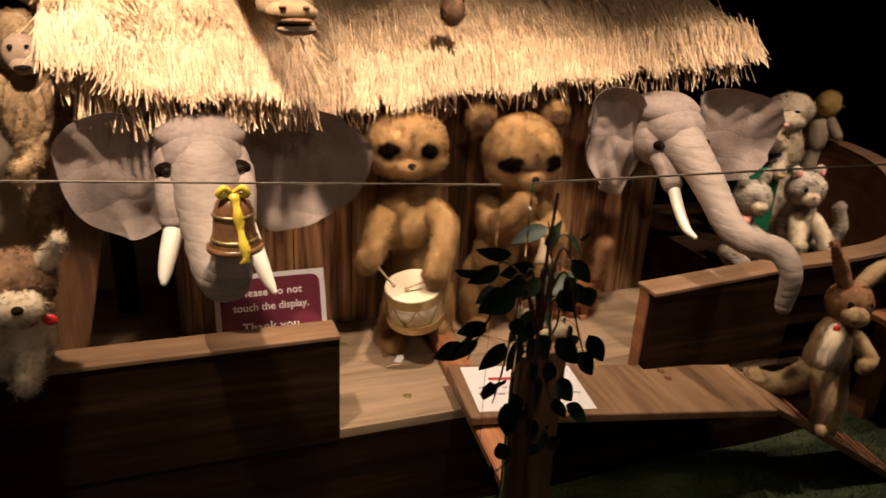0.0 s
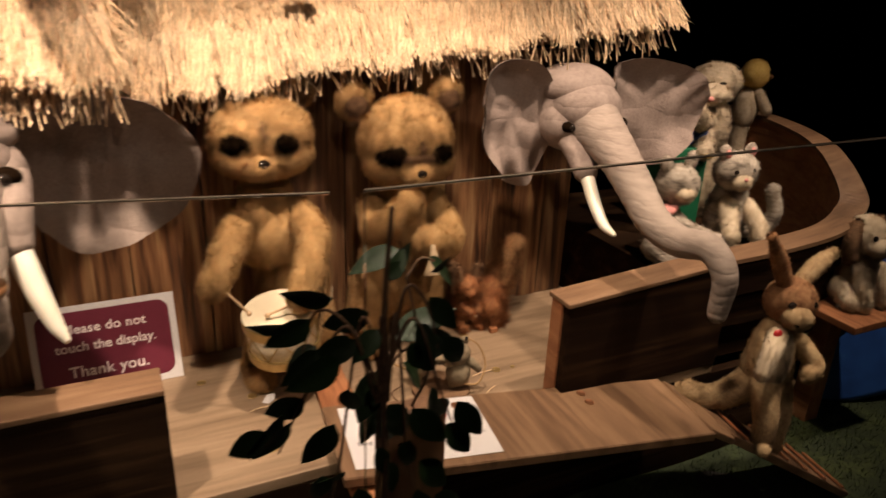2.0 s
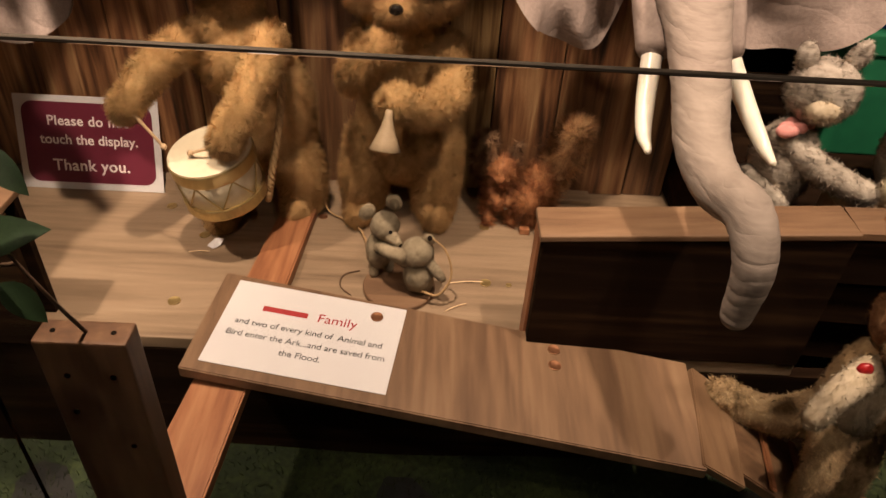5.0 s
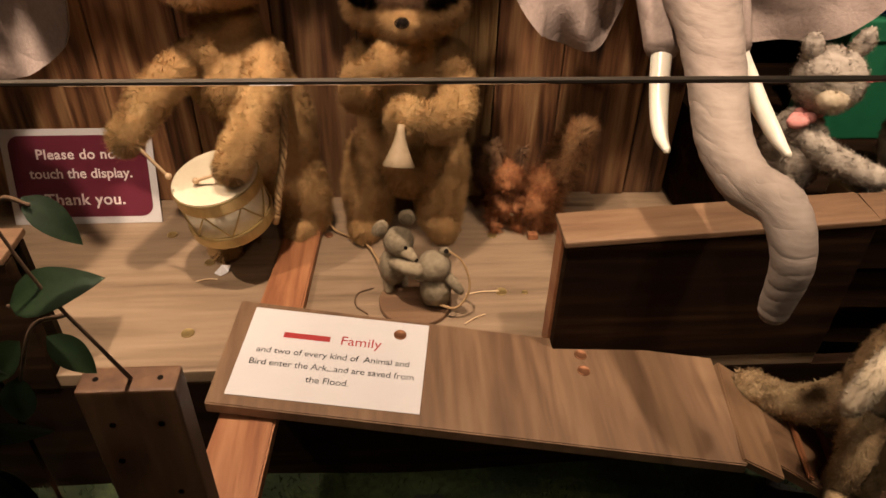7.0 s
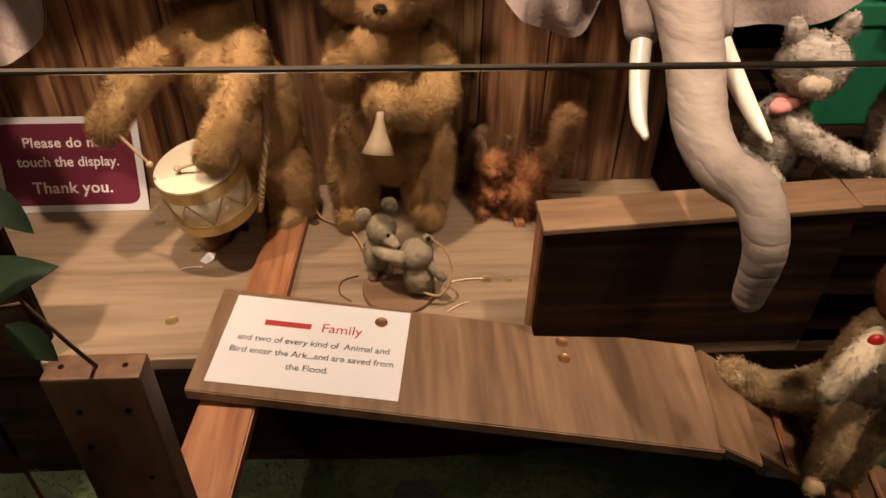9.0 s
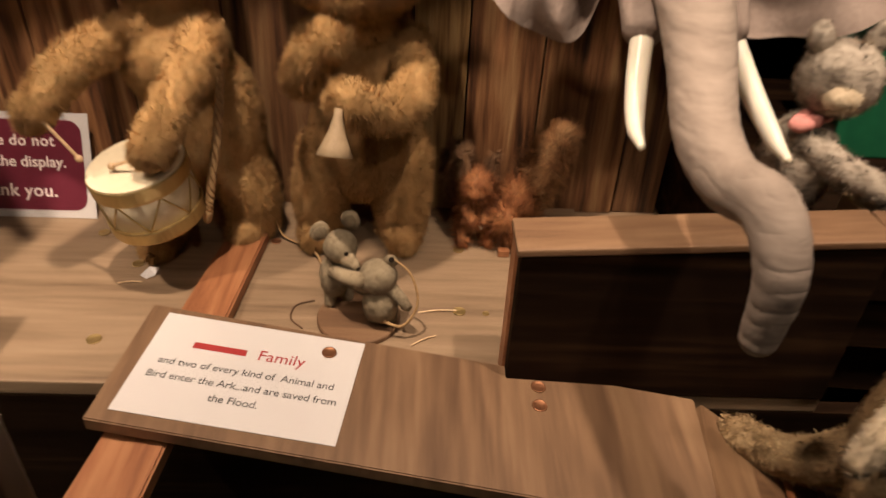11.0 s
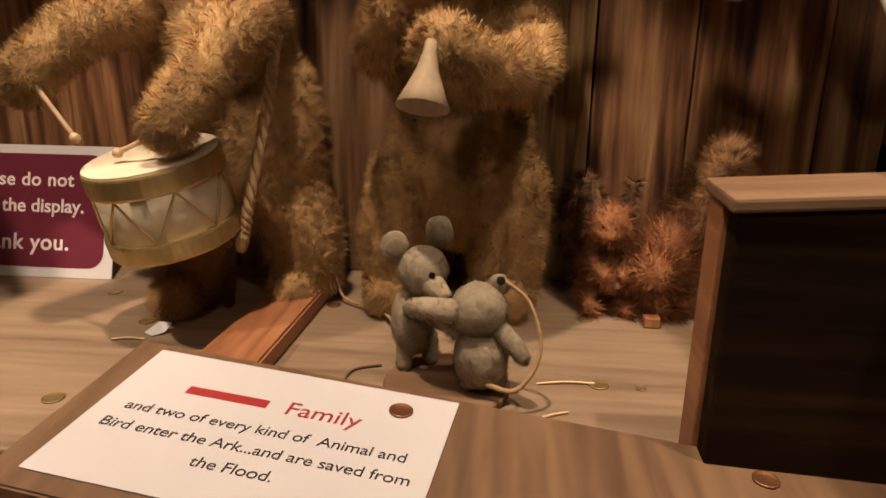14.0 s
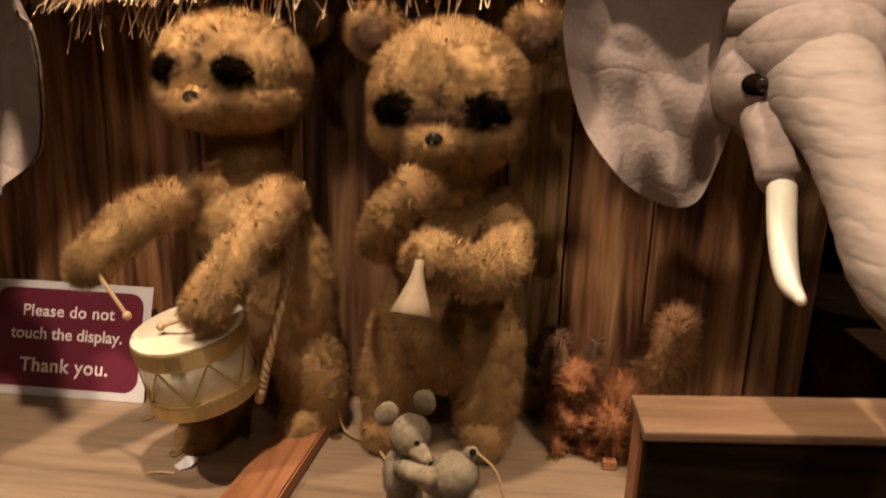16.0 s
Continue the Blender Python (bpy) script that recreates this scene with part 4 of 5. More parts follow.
# ---------------------------------------------------------------- bears
def bear(seed, eye, head, nose, ears, torso, arms, legs, label, tall=1.0):
    b = Toy(seed)
    hx, hy, hz = head
    b.ell(head, (0.110, 0.100, 0.102 * tall), lump=0.03, seg=36)
    b.ell((hx, hy - 0.020, hz - 0.046 * tall), (0.106, 0.078, 0.058 * tall), seg=32)
    b.ell((nose[0], nose[1] + 0.034, nose[2] - 0.008), (0.036, 0.04, 0.028), fur=1.0)
    b.ell(nose, (0.013, 0.010, 0.010), m=1, fur=0, lump=0)
    def skin_y(x, z):
        """Depth of the face at a place beside or above the nose."""
        q = max(0.05, 1 - ((x - hx) / 0.110) ** 2 - ((z - hz) / (0.102 * tall)) ** 2)
        k = max(0.0, 1 - ((x - hx) / 0.106) ** 2 - ((z - hz + 0.046 * tall) / (0.058 * tall)) ** 2)
        return min(hy - 0.100 * q ** 0.5, hy - 0.020 - 0.078 * k ** 0.5 if k else hy)
    # dark eye sockets; the second bear's larger ones include its brow's shade as colour
    for s in (-1, 1):
        ex, ez = nose[0] + 0.004 + s * 0.053 * (eye / 0.95) ** 0.6, nose[2] + 0.038
        fy = skin_y(ex, ez)
        b.ell((ex, fy + 0.004, ez), (0.029 * eye, 0.012, 0.018 * eye), rot=(0, s * 12, s * 32), m=2, fur=1.6)
        b.ell((ex - s * 0.004, fy - 0.005, ez), (0.009, 0.006, 0.008), rot=(0, 0, s * 32), m=1, fur=0, lump=0)
    # brown band joining the sockets, more of the brow's shade put into colour
    if eye > 1:
        b.ell((nose[0] + 0.004, skin_y(nose[0], nose[2] + 0.034) + 0.004, nose[2] + 0.034), (0.042, 0.009, 0.009), m=3, fur=1.2)
    b.ell((nose[0] + 0.006, skin_y(nose[0], nose[2] + 0.066) + 0.0085, nose[2] + 0.066), (0.010, 0.010, 0.024), rot=(-28, 0, 0), m=3, fur=1)
    b.limb([(nose[0], nose[1] + 0.008, nose[2] - 0.012), (nose[0], nose[1] + 0.015, nose[2] - 0.03)], [0.004, 0.003], 2, 0)
    for p in ears:
        b.ell(p, (0.040, 0.022, 0.040), rot=(10, 0, 0))
        b.ell((p[0], p[1] - 0.016, p[2] - 0.004), (0.026, 0.012, 0.026), m=3)
    for p, r in torso:
        b.ell(p, r, seg=32)
    for pts, rads in arms:
        b.limb(pts, [0.74 * q for q in rads])
    for pts, rads in legs:
        b.limb(pts, [0.92 * q for q in rads])
    return b.build("toy_bear", [fur_gold, black_eye, dark_patch, fur_brown], label, "toy bear", 900000, 0.0165, 0.0009, 0.3, 0.75, group="bears")


bear(11, 0.95, (-0.338, -0.125, 1.396), (-0.356, -0.238, 1.358), [(-0.43, -0.075, 1.478), (-0.243, -0.075, 1.482)],
     [((-0.322, -0.125, 1.165), (0.090, 0.074, 0.085)), ((-0.272, -0.105, 1.03), (0.080, 0.076, 0.14)), ((-0.332, -0.112, 1.25), (0.055, 0.05, 0.07))],
     [([(-0.40, -0.15, 1.20), (-0.437, -0.235, 1.19), (-0.468, -0.285, 1.155), (-0.488, -0.305, 1.128)], [0.046, 0.042, 0.036, 0.032]),
      ([(-0.265, -0.15, 1.205), (-0.255, -0.235, 1.19), (-0.285, -0.30, 1.13), (-0.31, -0.33, 1.085)], [0.048, 0.044, 0.038, 0.034])],
     [([(-0.325, -0.12, 0.97), (-0.36, -0.155, 0.90), (-0.38, -0.165, 0.838)], [0.05, 0.042, 0.036]), ([(-0.385, -0.165, 0.832), (-0.385, -0.215, 0.826)], [0.034, 0.030]),
      ([(-0.255, -0.11, 0.98), (-0.225, -0.12, 0.90), (-0.22, -0.12, 0.838)], [0.060, 0.054, 0.044]), ([(-0.235, -0.12, 0.832), (-0.23, -0.17, 0.828)], [0.034, 0.031])],
     "golden mohair toy bear beating a drum by the shed", 0.84)
bear(12, 1.15, (-0.003, -0.165, 1.370), (-0.010, -0.280, 1.318), [(-0.118, -0.125, 1.460), (0.118, -0.125, 1.466)],
     [((0.0, -0.12, 1.15), (0.095, 0.078, 0.10)), ((0.003, -0.11, 1.02), (0.098, 0.085, 0.13)), ((0.0, -0.14, 1.25), (0.058, 0.055, 0.06))],
     [([(-0.075, -0.14, 1.20), (-0.088, -0.205, 1.165), (-0.075, -0.25, 1.20), (-0.035, -0.27, 1.248)], [0.046, 0.043, 0.038, 0.034]),
      ([(0.08, -0.14, 1.195), (0.088, -0.225, 1.15), (0.05, -0.285, 1.142), (-0.005, -0.325, 1.172)], [0.048, 0.045, 0.042, 0.036])],
     [([(-0.065, -0.11, 0.98), (-0.085, -0.125, 0.90), (-0.085, -0.125, 0.838)], [0.062, 0.052, 0.042]), ([(-0.085, -0.125, 0.832), (-0.095, -0.165, 0.826)], [0.034, 0.030]),
      ([(0.065, -0.11, 0.98), (0.07, -0.12, 0.90), (0.07, -0.12, 0.838)], [0.062, 0.054, 0.044]), ([(0.07, -0.12, 0.832), (0.075, -0.17, 0.828)], [0.034, 0.031])],
     "golden mohair toy bear lifting a paper horn")

# drum, sticks, strap, horn
drum = new("toy_drum")
ax = Vector((-0.10, -0.10, 0.985)).normalized()
drum.matrix_world = basis((-0.340, -0.274, 0.934), (0.985, -0.02, 0.14), (0, 1, 0.16))
tagged(drum, "cream toy drum with gold hoops and zigzag cords", "toy drum")
part("shell", lathe([(0.076, 0.004), (0.076, 0.104)], 48), vellum, drum, smooth=True)
part("drumhead", lathe([(0.079, 0.1045), (0.079, 0.1095), (0.0755, 0.1105), (0.001, 0.1095)], 48), vellum, drum, "pale drum skin")
part("hoop", lathe([(0.0765, 0.080), (0.0805, 0.080), (0.0815, 0.083), (0.0815, 0.104), (0.0805, 0.1065), (0.0795, 0.1065)], 48), gold, drum, "gold upper hoop")
part("hoop", lathe([(0.0765, 0.0), (0.0805, 0.0), (0.0815, 0.003), (0.0815, 0.021), (0.0805, 0.024), (0.0765, 0.024)], 48), gold, drum, "gold lower hoop")
for i in range(14):
    a, b = 2 * math.pi * i / 14, 2 * math.pi * (i + 1) / 14
    za, zb = (0.024, 0.08) if i % 2 else (0.08, 0.024)
    pts = [(0.0785 * math.cos(a + (b - a) * s), 0.0785 * math.sin(a + (b - a) * s), za + (zb - za) * s) for s in (0, 0.5, 1)]
    v, f, n_, _, _ = tube(pts, [0.0016] * 3, 6, 6, cap=False)
    obj("cord", v, f, gold, None, True, drum)


def stick(a, b):
    v, f, n_, _, _ = tube([a, [(p + q) / 2 for p, q in zip(a, b)], b], [0.0035, 0.003, 0.003], 10, 8)
    root_ = empty("drumstick", a, "pale wooden drumstick held in a bear's paw", "drumstick", "drumsticks")
    s = obj("shaft", v, f, pale_wood, None, True, root_)
    s.matrix_parent_inverse = root_.matrix_world.inverted()
    bm = bmesh.new()
    bmesh.ops.create_uvsphere(bm, u_segments=14, v_segments=9, radius=0.0062, matrix=Matrix.Translation(b))
    t_ = part("tip", bm, pale_wood, root_, smooth=True)
    t_.matrix_parent_inverse = root_.matrix_world.inverted()


stick((-0.470, -0.318, 1.122), (-0.424, -0.328, 1.064))
stick((-0.30, -0.335, 1.083), (-0.383, -0.315, 1.046))
tw = []
line = spline([(-0.235, -0.13, 1.225), (-0.228, -0.195, 1.16), (-0.232, -0.235, 1.08), (-0.25, -0.262, 0.98), (-0.260, -0.266, 0.930)], 60)
for ph in (0, 2.09, 4.19):
    off = np.array([[0.0042 * math.cos(ph + i * 0.75), 0.0042 * math.sin(ph + i * 0.75), 0] for i in range(60)])
    tw.append(tube(line + off, [0.0044] * 60, 7, 60))
tv = np.vstack([t[0] for t in tw])
tf = [tuple(k + n * len(tw[0][0]) for k in f) for n in range(3) for f in tw[0][1]]
kv, kf, _, _, _ = tube([(-0.260, -0.267, 0.934), (-0.262, -0.268, 0.922)], [0.009, 0.0075], 10, 6)
tf += [tuple(k + len(tv) for k in f) for f in kf]
tv = np.vstack([tv, kv])
tagged(obj("drum_strap", tv, tf, rope_mat), "twisted jute cord strap hanging over the bear's shoulder", "strap")
tagged(part("paper_horn", lathe([(0.001, 0.03), (0.012, 0.022), (0.024, 0.002), (0.0265, 0.0), (0.0275, 0.001), (0.020, 0.018), (0.012, 0.038), (0.007, 0.058), (0.0055, 0.07)], 32, pose(-0.020, -0.388, 1.113, -24, 5, 0)), horn_mat, None, smooth=True), "buff paper horn held in the bear's paw", "toy horn")

# ---------------------------------------------------------------- mice on their turntable
tagged(part("turntable", lathe([(0.070, 0.0), (0.071, 0.003), (0.071, 0.009), (0.069, 0.011), (0.001, 0.011)], 48, pose(0.008, -0.383, 0.8003)), cap_wood, None), "round brown wooden turntable under the mice", "turntable")
m = Toy(21)
m.ell((-0.022, -0.352, 0.930), (0.028, 0.030, 0.029), lump=0.02)
m.limb([(-0.015, -0.365, 0.924), (0.005, -0.382, 0.912)], [0.017, 0.008], 0)
m.ell((0.009, -0.386, 0.911), (0.005, 0.005, 0.004), m=1, fur=0)
m.ell((-0.056, -0.345, 0.955), (0.017, 0.005, 0.018), rot=(0, 0, 25))
m.ell((-0.054, -0.350, 0.955), (0.011, 0.003, 0.012), rot=(0, 0, 25), m=0, fur=0)
m.ell((-0.006, -0.335, 0.972), (0.016, 0.005, 0.018), rot=(0, 0, -10))
m.ell((-0.006, -0.340, 0.972), (0.010, 0.003, 0.012), rot=(0, 0, -10), m=0, fur=0)
m.ell((-0.010, -0.378, 0.934), (0.004, 0.003, 0.004), m=1, fur=0, lump=0)
m.ell((-0.034, -0.348, 0.868), (0.026, 0.028, 0.042))
m.limb([(-0.02, -0.365, 0.895), (0.0, -0.385, 0.885), (0.022, -0.392, 0.89)], [0.011, 0.010, 0.009], 0)
m.limb([(-0.03, -0.37, 0.892), (-0.012, -0.40, 0.905), (0.012, -0.412, 0.908)], [0.012, 0.012, 0.013], 0)
m.limb([(-0.042, -0.352, 0.845), (-0.043, -0.358, 0.818)], [0.012, 0.009], 0)
m.limb([(-0.018, -0.34, 0.845), (-0.014, -0.34, 0.818)], [0.012, 0.009], 0)
m.limb([(-0.05, -0.335, 0.84), (-0.085, -0.21, 0.812), (-0.12, -0.17, 0.806), (-0.165, -0.14, 0.812), (-0.175, -0.13, 0.85), (-0.168, -0.125, 0.885)], [0.003, 0.0024, 0.002, 0.002, 0.002, 0.0016], 2, 0)
m.build("toy_mouse", [fur_mouse, black_eye, rope_mat], "grey felt toy mouse facing its dancing partner", "toy mouse", 420000, 0.0055, 0.0008, group="mice")
m = Toy(22)
m.ell((0.042, -0.398, 0.905), (0.031, 0.030, 0.030), lump=0.02)
m.ell((0.062, -0.392, 0.932), (0.012, 0.007, 0.012))
m.ell((0.064, -0.396, 0.938), (0.005, 0.005, 0.005), m=1, fur=0)
m.ell((0.046, -0.398, 0.852), (0.030, 0.029, 0.038))
m.limb([(0.065, -0.405, 0.885), (0.082, -0.415, 0.872), (0.090, -0.418, 0.862)], [0.012, 0.010, 0.008], 0)
m.limb([(0.02, -0.40, 0.885), (0.004, -0.405, 0.896)], [0.012, 0.010], 0)
m.limb([(0.035, -0.395, 0.835), (0.034, -0.395, 0.818)], [0.013, 0.010], 0)
m.limb([(0.062, -0.395, 0.835), (0.063, -0.395, 0.818)], [0.013, 0.010], 0)
m.limb([(0.05, -0.42, 0.83), (0.085, -0.43, 0.83), (0.108, -0.42, 0.87), (0.095, -0.405, 0.918), (0.066, -0.395, 0.94)], [0.003, 0.0026, 0.0022, 0.002, 0.0016], 2, 0)
m.build("toy_mouse", [fur_mouse, black_eye, rope_mat], "grey felt toy mouse seen from behind with curling tail", "toy mouse", 420000, 0.0055, 0.0008, group="mice")
v, f, n_, _, _ = tube([(-0.075, -0.335, 0.8022), (-0.105, -0.35, 0.8022), (-0.108, -0.385, 0.8022), (-0.085, -0.41, 0.8022)], [0.0016] * 4, 6, 14)
tagged(obj("wire", v, f, stem_mat), "thin brown wire loop lying on the stage floor", "wire")

# ---------------------------------------------------------------- squirrels
s = Toy(31)
s.ell((0.218, -0.095, 0.855), (0.036, 0.04, 0.05))
s.ell((0.218, -0.115, 0.925), (0.030, 0.032, 0.030))
s.ell((0.213, -0.142, 0.918), (0.016, 0.014, 0.012), m=2)
for dx in (-0.02, 0.02):
    s.limb([(0.218 + dx, -0.11, 0.945), (0.218 + dx * 1.4, -0.105, 0.985)], [0.010, 0.004], 3)
    s.limb([(0.218 + dx, -0.12, 0.875), (0.222 + dx * 0.6, -0.15, 0.86)], [0.011, 0.009], 0)
    s.limb([(0.218 + dx * 1.2, -0.10, 0.83), (0.218 + dx * 1.3, -0.145, 0.81)], [0.016, 0.010], 0)
s.ell((0.205, -0.140, 0.93), (0.004, 0.003, 0.004), m=1, fur=0)
s.ell((0.228, -0.148, 0.852), (0.007, 0.006, 0.009), m=4, fur=0, lump=0)
s.limb([(0.20, -0.06, 0.84), (0.185, -0.04, 0.90), (0.18, -0.05, 0.96)], [0.02, 0.032, 0.02], 3)
s.build("toy_squirrel", [fur_red, black_eye, fur_red, fur_brown, ivory], "dark red toy squirrel holding a pale nut", "toy squirrel", 220000, 0.022, 0.0011, 0.1, 0.7, "squirrels")
s = Toy(32)
s.ell((0.300, -0.105, 0.87), (0.036, 0.042, 0.055))
s.ell((0.275, -0.145, 0.865), (0.026, 0.028, 0.028))
s.limb([(0.30, -0.11, 0.84), (0.285, -0.145, 0.812)], [0.020, 0.011], 0)
s.limb([(0.32, -0.10, 0.84), (0.315, -0.14, 0.812)], [0.020, 0.011], 0)
s.ell((0.262, -0.165, 0.872), (0.004, 0.003, 0.004), m=1, fur=0)
s.limb([(0.315, -0.08, 0.84), (0.335, -0.075, 0.90), (0.352, -0.085, 0.96), (0.368, -0.09, 1.015)], [0.022, 0.030, 0.036, 0.022], 2)
s.build("toy_squirrel", [fur_red, black_eye, fur_tail], "red toy squirrel with a bushy raised tail", "toy squirrel", 240000, 0.034, 0.001, -0.1, 0.8, "squirrels")
tagged(part("wood_block", box(0.262, 0.284, -0.182, -0.165, 0.8005, 0.815, 0.002), red_wood, None), "small reddish wooden block at the squirrel's feet", "wood block")

# ---------------------------------------------------------------- cats, goat, chick, parcel in the boat
c = Toy(41)
c.ell((0.705, -0.345, 1.245), (0.058, 0.055, 0.055))
c.ell((0.745, -0.34, 1.305), (0.018, 0.012, 0.028), rot=(0, 20, 0))
c.ell((0.662, -0.34, 1.30), (0.018, 0.012, 0.026), rot=(0, -20, 0))
c.ell((0.690, -0.395, 1.232), (0.026, 0.018, 0.018), m=2)
c.ell((0.680, -0.35, 1.11), (0.055, 0.055, 0.085))
c.limb([(0.66, -0.37, 1.165), (0.72, -0.405, 1.13), (0.795, -0.425, 1.10)], [0.026, 0.024, 0.022], 0)
c.limb([(0.64, -0.36, 1.08), (0.66, -0.41, 1.055)], [0.03, 0.025], 0)
for a in np.linspace(0.2, 3.0, 7):
    c.ell((0.690 + 0.050 * math.cos(a + 1.3), -0.352 - 0.045 * abs(math.sin(a)), 1.192), (0.014, 0.010, 0.010), m=1, fur=0)
c.build("toy_cat", [fur_grey, felt_pink, fur_white], "grey striped toy cat with a pink collar", "toy cat", 200000, 0.010, 0.0015, group="cats")
c = Toy(42)
c.ell((0.918, -0.34, 1.262), (0.066, 0.055, 0.055))
c.ell((0.898, -0.385, 1.244), (0.034, 0.022, 0.022), m=1)
c.ell((0.890, -0.405, 1.256), (0.007, 0.005, 0.005), m=2, fur=0)
for dx in (-0.03, 0.032):
    c.ell((0.898 + dx, -0.388, 1.274), (0.008, 0.005, 0.007), m=3, fur=0)
    c.ell((0.918 + dx * 1.5, -0.335, 1.316), (0.018, 0.011, 0.022), rot=(0, dx * 600, 0))
    c.ell((0.918 + dx * 1.5, -0.346, 1.314), (0.010, 0.006, 0.012), m=2, fur=0)
c.ell((0.935, -0.32, 1.13), (0.062, 0.058, 0.10))
c.limb([(0.90, -0.35, 1.17), (0.868, -0.40, 1.12), (0.85, -0.425, 1.10)], [0.028, 0.024, 0.023], 1)
c.limb([(0.96, -0.36, 1.16), (0.965, -0.41, 1.12), (0.955, -0.43, 1.09)], [0.028, 0.024, 0.022], 1)
c.limb([(0.98, -0.30, 1.08), (1.05, -0.34, 1.07), (1.085, -0.36, 1.12), (1.075, -0.35, 1.19)], [0.022, 0.022, 0.022, 0.018], 0)
c.build("toy_cat", [fur_grey, fur_white, felt_pink, black_eye], "pale grey tabby toy cat with raised tail", "toy cat", 200000, 0.010, 0.0015, group="cats")
c = Toy(43)
c.ell((0.955, -0.21, 1.475), (0.062, 0.055, 0.058))
c.ell((0.905, -0.255, 1.452), (0.040, 0.036, 0.032))
c.ell((0.875, -0.28, 1.445), (0.010, 0.008, 0.007), m=1, fur=0)
c.ell((0.925, -0.262, 1.482), (0.010, 0.006, 0.006), m=2, fur=0)
c.ell((1.005, -0.19, 1.49), (0.022, 0.012, 0.035), rot=(0, 30, 0))
c.ell((0.965, -0.19, 1.335), (0.062, 0.058, 0.10))
c.ell((0.975, -0.19, 1.16), (0.07, 0.06, 0.13))
c.limb([(0.93, -0.22, 1.39), (0.87, -0.27, 1.38), (0.835, -0.275, 1.42)], [0.028, 0.024, 0.022], 0)
c.limb([(0.93, -0.22, 1.33), (0.885, -0.275, 1.29)], [0.028, 0.022], 0)
c.ell((0.885, -0.288, 1.282), (0.018, 0.012, 0.010), m=3, fur=0)
lamb = c.build("toy_lamb", [fur_white, felt_pink, black_eye, yellow_felt], "cream plush toy lamb standing behind the cat", "toy lamb", 170000, 0.012, 0.0018)
lamb.matrix_world = Matrix.Translation((-0.139, 0.178, -0.0456)) @ Matrix.Diagonal((1.25, 1.25, 1.02, 1))
c = Toy(44)
c.ell((1.06, -0.12, 1.485), (0.050, 0.045, 0.050))
c.ell((1.098, -0.15, 1.478), (0.014, 0.010, 0.008), m=1, fur=0)
c.ell((1.085, -0.155, 1.495), (0.006, 0.004, 0.006), m=2, fur=0)
c.ell((1.055, -0.11, 1.37), (0.045, 0.04, 0.075), m=3)
c.limb([(1.07, -0.14, 1.42), (1.09, -0.17, 1.37)], [0.02, 0.018], 3)
c.limb([(1.055, -0.10, 1.30), (1.055, -0.10, 0.86)], [0.03, 0.03], 3)
c.build("toy_chick", [yellow_felt, bell_brown, black_eye, fur_white], "yellow toy chick head above a pale body", "toy chick", 150000, 0.008, 0.0016).location = (0.32, 0.176, -0.03)
parcel = empty("gift_box", (0.92, -0.09, 1.031), "green card box with a blue ribbon on top", "box")
ginv = parcel.matrix_world.inverted()
for nm, bm_, mt in [("body", box(0.845, 0.995, -0.16, -0.03, 1.031, 1.275, 0.004), green_card), ("lid", box(0.840, 1.0, -0.165, -0.025, 1.24, 1.282, 0.004), green_card)]:
    p = part(nm, bm_, mt, parcel)
    p.matrix_parent_inverse = ginv
for s_ in range(5):
    v, f, n_, _, _ = tube([(0.86 + 0.018 * s_, -0.12, 1.276), (0.845 + 0.037 * s_, -0.135, 1.315), (0.87 + 0.032 * s_, -0.10, 1.30), (0.87 + 0.015 * s_, -0.09, 1.276)], [0.006, 0.010, 0.010, 0.005], 8, 14)
    p = obj("ribbon", v, f, blue_cloth, None, True, parcel, "blue ribbon loop")
    p.matrix_parent_inverse = ginv
tagged(part("bench", box(0.76, 0.87, -0.44, -0.37, 1.031, 1.075, 0.004), pale_wood, None), "small pale wooden bench between the cats", "bench")

# ---------------------------------------------------------------- kangaroo on the ramp
r_ = Toy(51)
r_.ell((0.790, -0.70, 1.055), (0.062, 0.058, 0.056), m=3)
r_.ell((0.765, -0.745, 1.035), (0.038, 0.034, 0.030), m=0)
r_.ell((0.742, -0.765, 1.030), (0.008, 0.006, 0.006), m=2, fur=0)
r_.ell((0.806, -0.748, 1.062), (0.013, 0.010, 0.009), m=2, fur=0)
r_.ell((0.748, -0.738, 1.066), (0.010, 0.008, 0.009), m=2, fur=0)
r_.limb([(0.765, -0.695, 1.10), (0.735, -0.69, 1.16), (0.690, -0.69, 1.225)], [0.018, 0.019, 0.009], 3)
r_.limb([(0.825, -0.69, 1.09), (0.875, -0.685, 1.125), (0.935, -0.68, 1.15)], [0.018, 0.022, 0.012], 0)
r_.ell((0.765, -0.70, 0.92), (0.052, 0.053, 0.095), m=0)
r_.ell((0.752, -0.722, 0.925), (0.036, 0.040, 0.082), m=1)
r_.ell((0.785, -0.685, 0.87), (0.062, 0.060, 0.075), m=0)
r_.limb([(0.735, -0.73, 0.985), (0.690, -0.755, 0.965), (0.665, -0.765, 0.92)], [0.024, 0.022, 0.018], 1)
r_.limb([(0.81, -0.735, 0.955), (0.83, -0.775, 0.91), (0.80, -0.785, 0.895)], [0.024, 0.022, 0.018], 0)
r_.limb([(0.745, -0.72, 0.84), (0.725, -0.76, 0.77), (0.715, -0.765, 0.715)], [0.036, 0.028, 0.022], 0)
r_.limb([(0.80, -0.71, 0.83), (0.80, -0.735, 0.75), (0.79, -0.745, 0.675)], [0.038, 0.030, 0.022], 0)
r_.limb([(0.715, -0.765, 0.71), (0.70, -0.79, 0.712)], [0.018, 0.016], 0)
